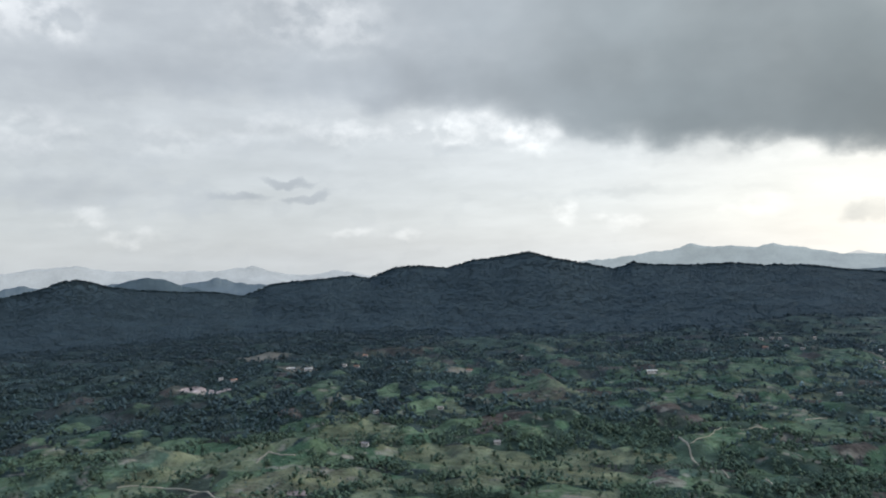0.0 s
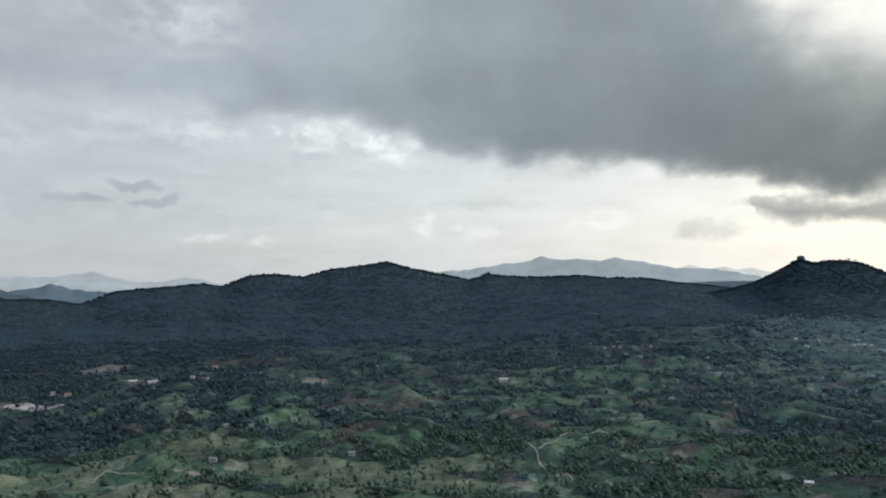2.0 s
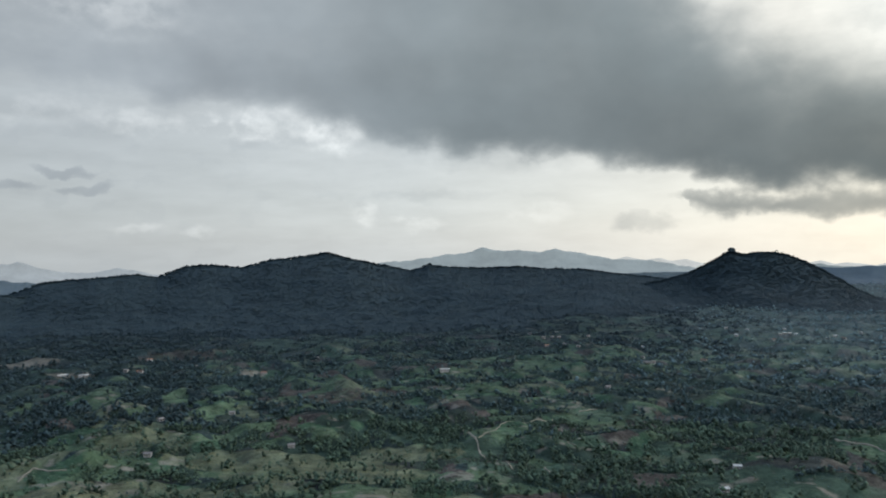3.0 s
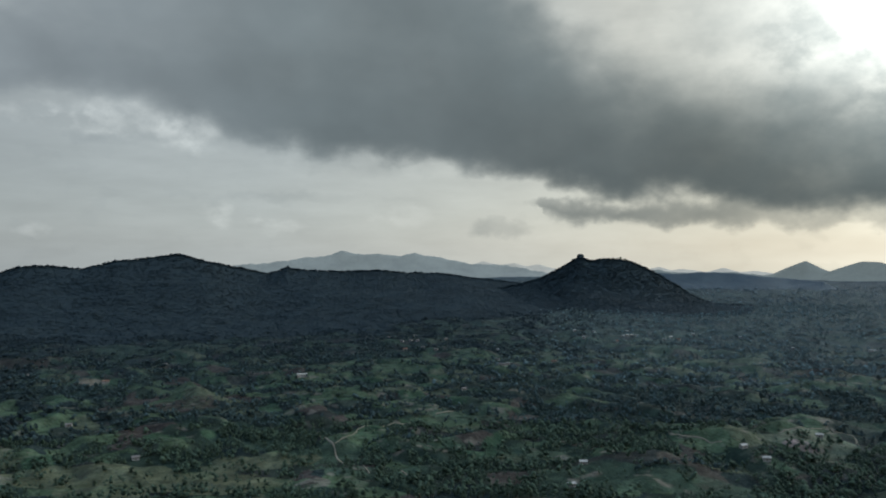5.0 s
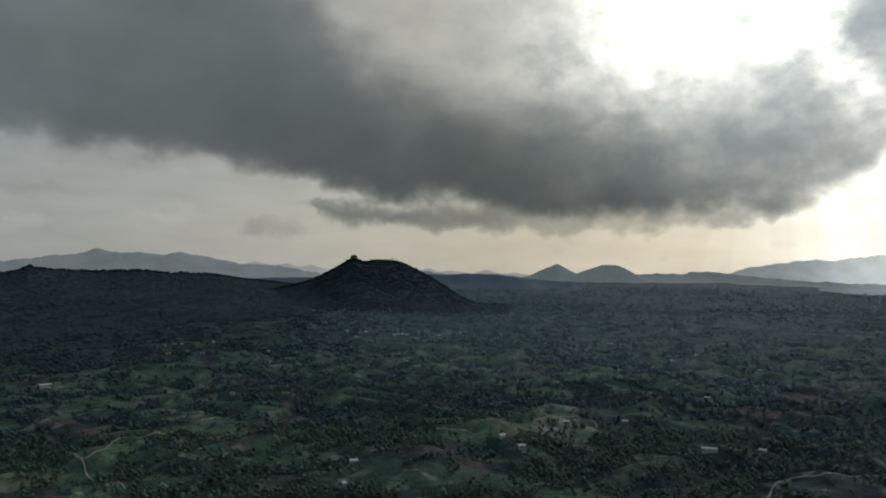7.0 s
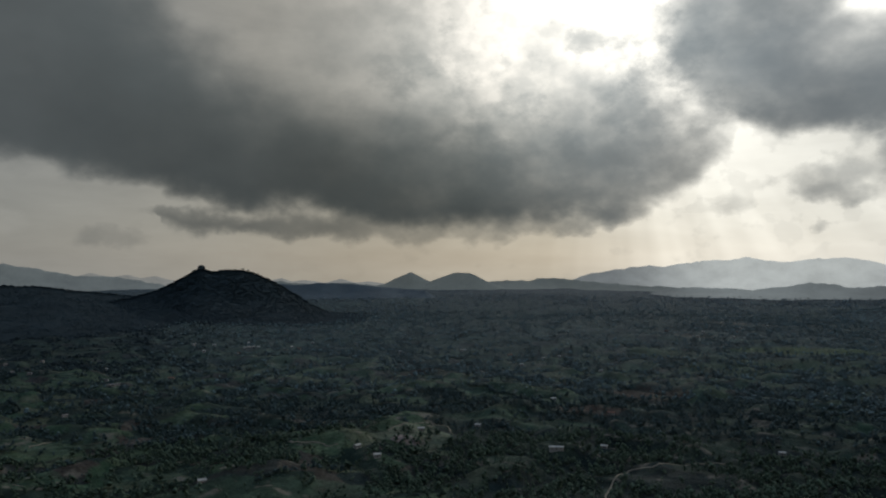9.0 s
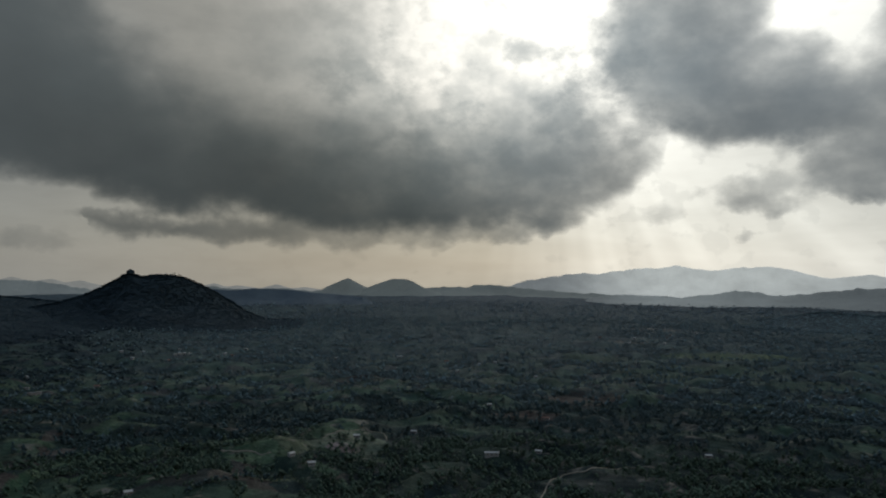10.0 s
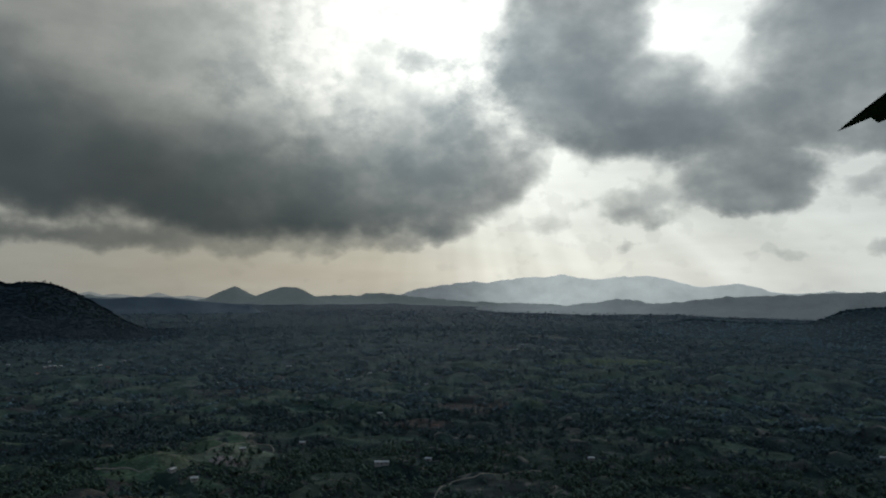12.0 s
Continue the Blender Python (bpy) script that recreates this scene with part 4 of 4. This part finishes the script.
def tree_places(near, far, tries, fade_in=0.0, fade_out=0.0, share=1.0):
    """Places of trees between two distances; they thin out over the last metres at either end where asked."""
    az = SCATTER.uniform(-36, 104, tries)
    d = np.sqrt(SCATTER.uniform(near ** 2, far ** 2, tries))
    x, y = polar(az, d)
    who, rim = nearest_fields(x, y)
    free = openness(x, y)
    grown = FIELD_WOOD[who] < wooded_share(x, y, free)
    grove = rough_waves(x / 30, y / 30, 33, 3)
    keep = np.where(grown, np.clip((grove - 0.24) * 5, 0.22, 1), np.clip((grove - 0.47) * 5, 0.07, 0.6))
    keep = np.where((rim < 2.6) & ~grown, np.maximum(keep, 0.5), keep)
    # the hollows between the knolls are overgrown, their tops are grazed bare
    lie = rough_waves(x / 54, y / 54, 5, 2)
    keep = keep * np.where(d < 1700, np.maximum(np.clip(1.5 - 4.5 * np.maximum(lie - 0.30, 0), 0.2, 1.5), 1.1 * scrubby(x, y)), 1.0)
    keep = np.where(in_clearing(x, y) >= 0, np.clip((grove - 0.36) * 2.6, 0.06, 0.6), keep) * ~in_the_way(x, y)
    if fade_in:
        keep = keep * np.clip((d - near) / fade_in, 0, 1)
    if fade_out:
        keep = keep * np.clip((far - d) / fade_out, 0, 1)
    chosen = SCATTER.rand(tries) < keep * share
    return x[chosen], y[chosen]


def rough_tree(rng, high, wide, tufts, trunk_share):
    """Trunk, limbs and crown of one tree, as two sets of points and faces."""
    bark_p, bark_f = [], []

    def limb(a, b, ra, rb):
        a, b = np.array(a, float), np.array(b, float)
        k = len(bark_p)
        for at, r in ((a, ra), (b, rb)):
            for q in range(5):
                bark_p.append(at + r * np.array((math.cos(q * 1.2566), math.sin(q * 1.2566), 0)))
        for q in range(5):
            bark_f.append((k + q, k + (q + 1) % 5, k + 5 + (q + 1) % 5, k + 5 + q))

    top = high * trunk_share
    limb((0, 0, -0.6), (0.1, 0, top), 0.035 * high, 0.02 * high)
    spots = []
    for q in range(4):
        a = q * 1.57 + rng.uniform(-0.4, 0.4)
        end = (wide * 0.55 * math.cos(a), wide * 0.55 * math.sin(a), top + high * rng.uniform(0.12, 0.3))
        limb((0.1, 0, top * 0.9), end, 0.016 * high, 0.006 * high)
        spots.append(end)
    where = []
    for q in range(tufts):
        a, r, z = rng.uniform(0, 6.28), wide * math.sqrt(rng.uniform(0.05, 1)), rng.uniform(0, 1)
        shrink = math.sqrt(max(0.1, 1 - (z - 0.35) ** 2 * 1.7))
        where.append((r * shrink * math.cos(a), r * shrink * math.sin(a), top * 0.85 + z * (high - top * 0.85)))
    where = np.array(where + spots)
    leaf_p, leaf_f = clumps(where, rng.uniform(0.22, 0.42, len(where)) * wide, rng, 0.85)
    return (np.array(bark_p), np.array(bark_f)), (leaf_p, leaf_f)


# trees that the camera passes nearest: things of their own
near_x, near_y = tree_places(560, 860, 26000, share=0.7)
order = np.argsort(np.hypot(near_x, near_y))
near_x, near_y = near_x[order], near_y[order]
KINDS = [("tree", "broad dark green tree standing in pasture", 7.0, 2.5, 26, 0.25), ("tree", "tall narrow dark green tree", 10.0, 1.6, 26, 0.25),
         ("tree", "small round green tree at a field edge", 4.6, 1.9, 20, 0.2), ("bush", "low spreading green bush in the grass", 2.2, 1.7, 14, 0.12),
         ("tree", "tall open-crowned tree with a bare trunk", 10.5, 2.6, 22, 0.45)]
masters = []
for n, (name, label, high, wide, tufts, share) in enumerate(KINDS):
    rng = np.random.RandomState(60 + n)
    bark, leaves = rough_tree(rng, high, wide, tufts, share)
    masters.append((name, label, mesh_from("trunk", *bark, BARK), mesh_from("crown", *leaves, LEAF_NEAR), leaves))
pick = np.random.RandomState(8)
for n in range(min(300, len(near_x))):
    name, label, trunk, crown, _ = masters[pick.choice(5, p=(0.28, 0.2, 0.24, 0.16, 0.12))]
    tree = tagged(new(name), label, name, "trees on the near slopes")
    x, y = near_x[n], near_y[n]
    size = pick.uniform(0.75, 1.2)
    tree.matrix_world = Matrix.LocRotScale((x, y, float(ground_height(x, y))), Euler((0, 0, pick.uniform(0, 6.28))), (size, size, size * pick.uniform(0.9, 1.15)))
    part("trunk", trunk, tree)
    part("crown", crown, tree)


def wood(name, label, x, y, rng, layers, size, leaves=None, girth=(0.32, 0.62), tall=1.0):
    """Countless further trees as one mesh of rough tufts, layers of them to a tree."""
    z = ground_height(x, y)
    p_all, f_all, count = [], [], 0
    high = (0.35 + 1.15 * rng.beta(1.3, 1.9, len(x))) * size * 1.15
    slim = rng.uniform(*girth, len(x))
    for k in range(layers):
        at = (k + 0.6) / layers
        where = np.stack([x + rng.normal(0, 0.16, len(x)) * high, y + rng.normal(0, 0.16, len(x)) * high, z + high * (0.12 + 0.75 * at)], -1)
        p, f = clumps(where, high * slim * (1.0 if k < layers - 1 else 0.75), rng, tall)
        p_all.append(p)
        f_all.append(f + count)
        count += len(p)
    ob = new(name, mesh_from(name, np.concatenate(p_all), np.concatenate(f_all), leaves or LEAF))
    return tagged(ob, label, "trees", kind="stuff")


# hedges that wind between the fields
hedge_x, hedge_y = [], []


def hedge(stops, gap=2.2):
    ends = np.array([down_ray(*q) for q in stops])
    far = np.concatenate([[0], np.cumsum(np.hypot(*np.diff(ends, axis=0).T))])
    at = np.arange(0, far[-1], gap)
    for axis, store in ((0, hedge_x), (1, hedge_y)):
        store.extend(np.interp(at, far, ends[:, axis]) + pick.normal(0, 1.3, len(at)))


hedge([(55.6, -9.3), (57.5, -9.5), (59.3, -10.1), (61.0, -10.5), (64.0, -10.7)], 1.4)
hedge([(49.0, -11.4), (52.0, -11.1), (55.0, -10.7), (58.0, -10.1)])
hedge([(20, -14.4), (24, -14.0), (28, -13.6)])
hedge([(74, -10.0), (79, -9.7), (85, -9.8), (90, -10.1)])
hedge([(-24, -11.6), (-20, -11.2), (-17, -11.5)])
hedge([(1, -12.4), (4.5, -11.8), (8, -11.9)])
hedge([(40, -15.8), (44, -15.0), (47, -15.4)])
wood("hedgerow", "dark hedgerows of small trees between the fields", np.array(hedge_x), np.array(hedge_y), np.random.RandomState(16), 2, 3.8)

az = SCATTER.uniform(-36, 104, 44000)
d = np.sqrt(SCATTER.uniform(560 ** 2, 1250 ** 2, 44000))
sx, sy = polar(az, d)
some = (SCATTER.rand(44000) < 0.1 + 0.5 * rough_waves(sx / 25, sy / 25, 61, 2) + 0.35 * ((knoll_rise(sx, sy) / BANK) % 1 > 0.6)) & ~in_the_way(sx, sy)
wood("shrubs", "low green shrubs and tussocks dotted over the pasture", sx[some], sy[some], np.random.RandomState(15), 1, 1.5, tall=1.2)
wood("woodland", "scattered dark green trees over the near farmland", near_x[300:], near_y[300:], np.random.RandomState(11), 3, 5.8, LEAF_GREEN, (0.2, 0.38))
mx, my = tree_places(860, 1800, 82000, fade_out=600, share=0.8)
shady = (np.degrees(np.arctan2(mx, my)) + 14 * (rough_waves(mx / 260, my / 260, 89, 2) - 0.4) < -3) & (np.hypot(mx, my) > 880)
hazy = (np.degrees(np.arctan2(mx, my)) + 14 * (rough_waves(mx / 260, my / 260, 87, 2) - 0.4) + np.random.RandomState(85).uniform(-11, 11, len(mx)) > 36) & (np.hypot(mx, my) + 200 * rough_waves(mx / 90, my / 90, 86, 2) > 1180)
wood("woodland", "haze-tinted groves further out on the plain", mx[hazy], my[hazy], np.random.RandomState(20), 2, 5.2, LEAF_FAR, (0.34, 0.64), 0.8)
open_land = ~shady & ~hazy
wood("woodland", "dark groves between the fields", mx[open_land], my[open_land], np.random.RandomState(12), 2, 5.2, girth=(0.28, 0.54))
wood("woodland", "dense woods below the wooded hills, darkened as in shade", mx[shady], my[shady], np.random.RandomState(19), 2, 5.4, LEAF_SHADY, (0.32, 0.6))
fx, fy = tree_places(1200, 2900, 100000, fade_in=600)
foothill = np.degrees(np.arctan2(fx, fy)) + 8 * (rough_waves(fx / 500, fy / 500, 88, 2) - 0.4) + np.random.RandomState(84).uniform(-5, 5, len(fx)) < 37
wood("woodland", "dense dark woodland over the foothills", fx[foothill], fy[foothill], np.random.RandomState(13), 1, 5.6, LEAF_HILL, (0.5, 0.95), 0.7)
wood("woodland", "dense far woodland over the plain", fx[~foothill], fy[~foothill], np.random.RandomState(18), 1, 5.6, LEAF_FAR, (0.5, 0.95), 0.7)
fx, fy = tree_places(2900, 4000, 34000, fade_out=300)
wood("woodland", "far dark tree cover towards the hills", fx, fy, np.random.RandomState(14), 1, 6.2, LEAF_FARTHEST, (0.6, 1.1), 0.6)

# ---- the knob hill's rock and the two trees on its crest ----


def outcrop(az, el, d, wide, high):
    bm = bmesh.new()
    bmesh.ops.create_icosphere(bm, subdivisions=4, radius=1.0)
    for v in bm.verts:
        n = v.co.copy()
        square = max(abs(n.x), abs(n.y), abs(n.z)) ** 0.35
        bulge = 0.8 + 0.4 * float(rough_waves(n.x * 2.1 + n.z, n.y * 2.1 - n.z, 71, 4))
        v.co = Vector((n.x * wide, n.y * wide, n.z * high)) * (bulge / square)
    for f in bm.faces:
        f.smooth = True
    x, y = polar(az, d)
    ob = new("rock_outcrop", finish(bm, "rock_outcrop", FOREST))
    ob.location = (float(x), float(y), EYE + d * math.tan(radians(el)))
    return tagged(ob, "dark square rock knob on the top of a wooded hill", "rock")


outcrop(36.08, -0.6, 2850, 12.5, 16)
for az, el, size in ((38.97, -0.74, 2.3), (39.35, -0.82, 2.1)):
    name, label, trunk, crown, _ = masters[2]
    tree = tagged(new("tree"), "dark tree standing out on the crest of a wooded hill", "tree")
    x, y = polar(az, 2850)
    tree.matrix_world = Matrix.LocRotScale((float(x), float(y), EYE + 2850 * math.tan(radians(el))), Euler((0, 0, az)), (size * 1.6, size * 1.6, size))
    part("trunk", trunk, tree)
    part("crown", crown, tree)

# ---- a banana plant on the lookout, one torn leaf reaching into the view ----


def leaf_blade(tip, root, wide, sag, face, tears):
    """A long leaf from root to tip, its blade turned to face a way; below the tears its lower margin hangs in ragged strips."""
    bm = bmesh.new()
    tip, root, face = Vector(tip), Vector(root), Vector(face).normalized()
    run = tip - root
    side = face.cross(run).normalized()
    if side.z > 0:
        side = -side
    n = 96
    tears = [0.0, *sorted(tears), 1.001]
    rows = []
    for k in range(n + 1):
        s = k / n
        half = wide * min(1.0, 4.0 * s + 0.1) * min(1.0, (1 - s) * 2.2) ** 0.85
        strip = max(q for q in range(len(tears) - 1) if tears[q] <= s)
        part_way = (s - tears[strip]) / (tears[strip + 1] - tears[strip])
        ragged = 0.85 + 1.1 * part_way if strip < len(tears) - 2 else 0.8
        mid = root + run * s + Vector((0, 0, sag * s * (1 - s) * 4))
        rows.append([bm.verts.new(mid + side * half * ragged + face * half * 0.2), bm.verts.new(mid), bm.verts.new(mid - side * half + face * half * 0.2)])
    for a, b in zip(rows, rows[1:]):
        for q in range(2):
            bm.faces.new((a[q], a[q + 1], b[q + 1], b[q])).smooth = True
    bmesh.ops.solidify(bm, geom=list(bm.faces), thickness=0.004)
    return finish(bm, "leaf", BANANA)


BANANA = surface("banana_leaf", (0.03, 0.05, 0.02), vary=0.25, scale=4.0)
STEM = surface("banana_stem", (0.10, 0.11, 0.05), vary=0.3, scale=5.0)


def toward(az, el, d):
    x, y = polar(az, d)
    return Vector((float(x) + 0.37, float(y) + 0.16, EYE + d * math.tan(radians(el))))


plant = tagged(new("banana_plant"), "banana plant with long torn leaves beside the lookout", "plant")
foot = toward(113, 0, 4.5)
foot.z = float(ground_height(foot.x, foot.y)) - 0.05
plant.location = foot
TALL = EYE + 1.4 - foot.z
neck = Vector((0, 0, TALL))
bm = bmesh.new()
rings = []
for z, r in ((0, 0.16), (0.3 * TALL, 0.135), (0.7 * TALL, 0.10), (TALL, 0.05)):
    rings.append([bm.verts.new((r * math.cos(q * 0.6283), r * math.sin(q * 0.6283), z)) for q in range(10)])
for a, b in zip(rings, rings[1:]):
    for q in range(10):
        bm.faces.new((a[q], a[(q + 1) % 10], b[(q + 1) % 10], b[q]))
bm.faces.new(rings[-1])
part("stem", finish(bm, "stem", STEM), plant)
tip = toward(94.6, 10.1, 4.2)
part("leaf", leaf_blade(tip - foot, neck, 0.115, 0.05, Vector((0.37, 0.16, EYE)) - tip, (0.25, 0.38, 0.52, 0.64, 0.755, 0.898)), plant)
for k, turn in enumerate((60, 130, 200, 260)):
    a = radians(turn)
    part("leaf", leaf_blade(neck + Vector((1.3 * math.sin(a), 1.3 * math.cos(a), 0.3 - 0.2 * k)), neck, 0.2, 0.4, (0.3, 0.1, 1), (0.3, 0.45, 0.62, 0.8)), plant)
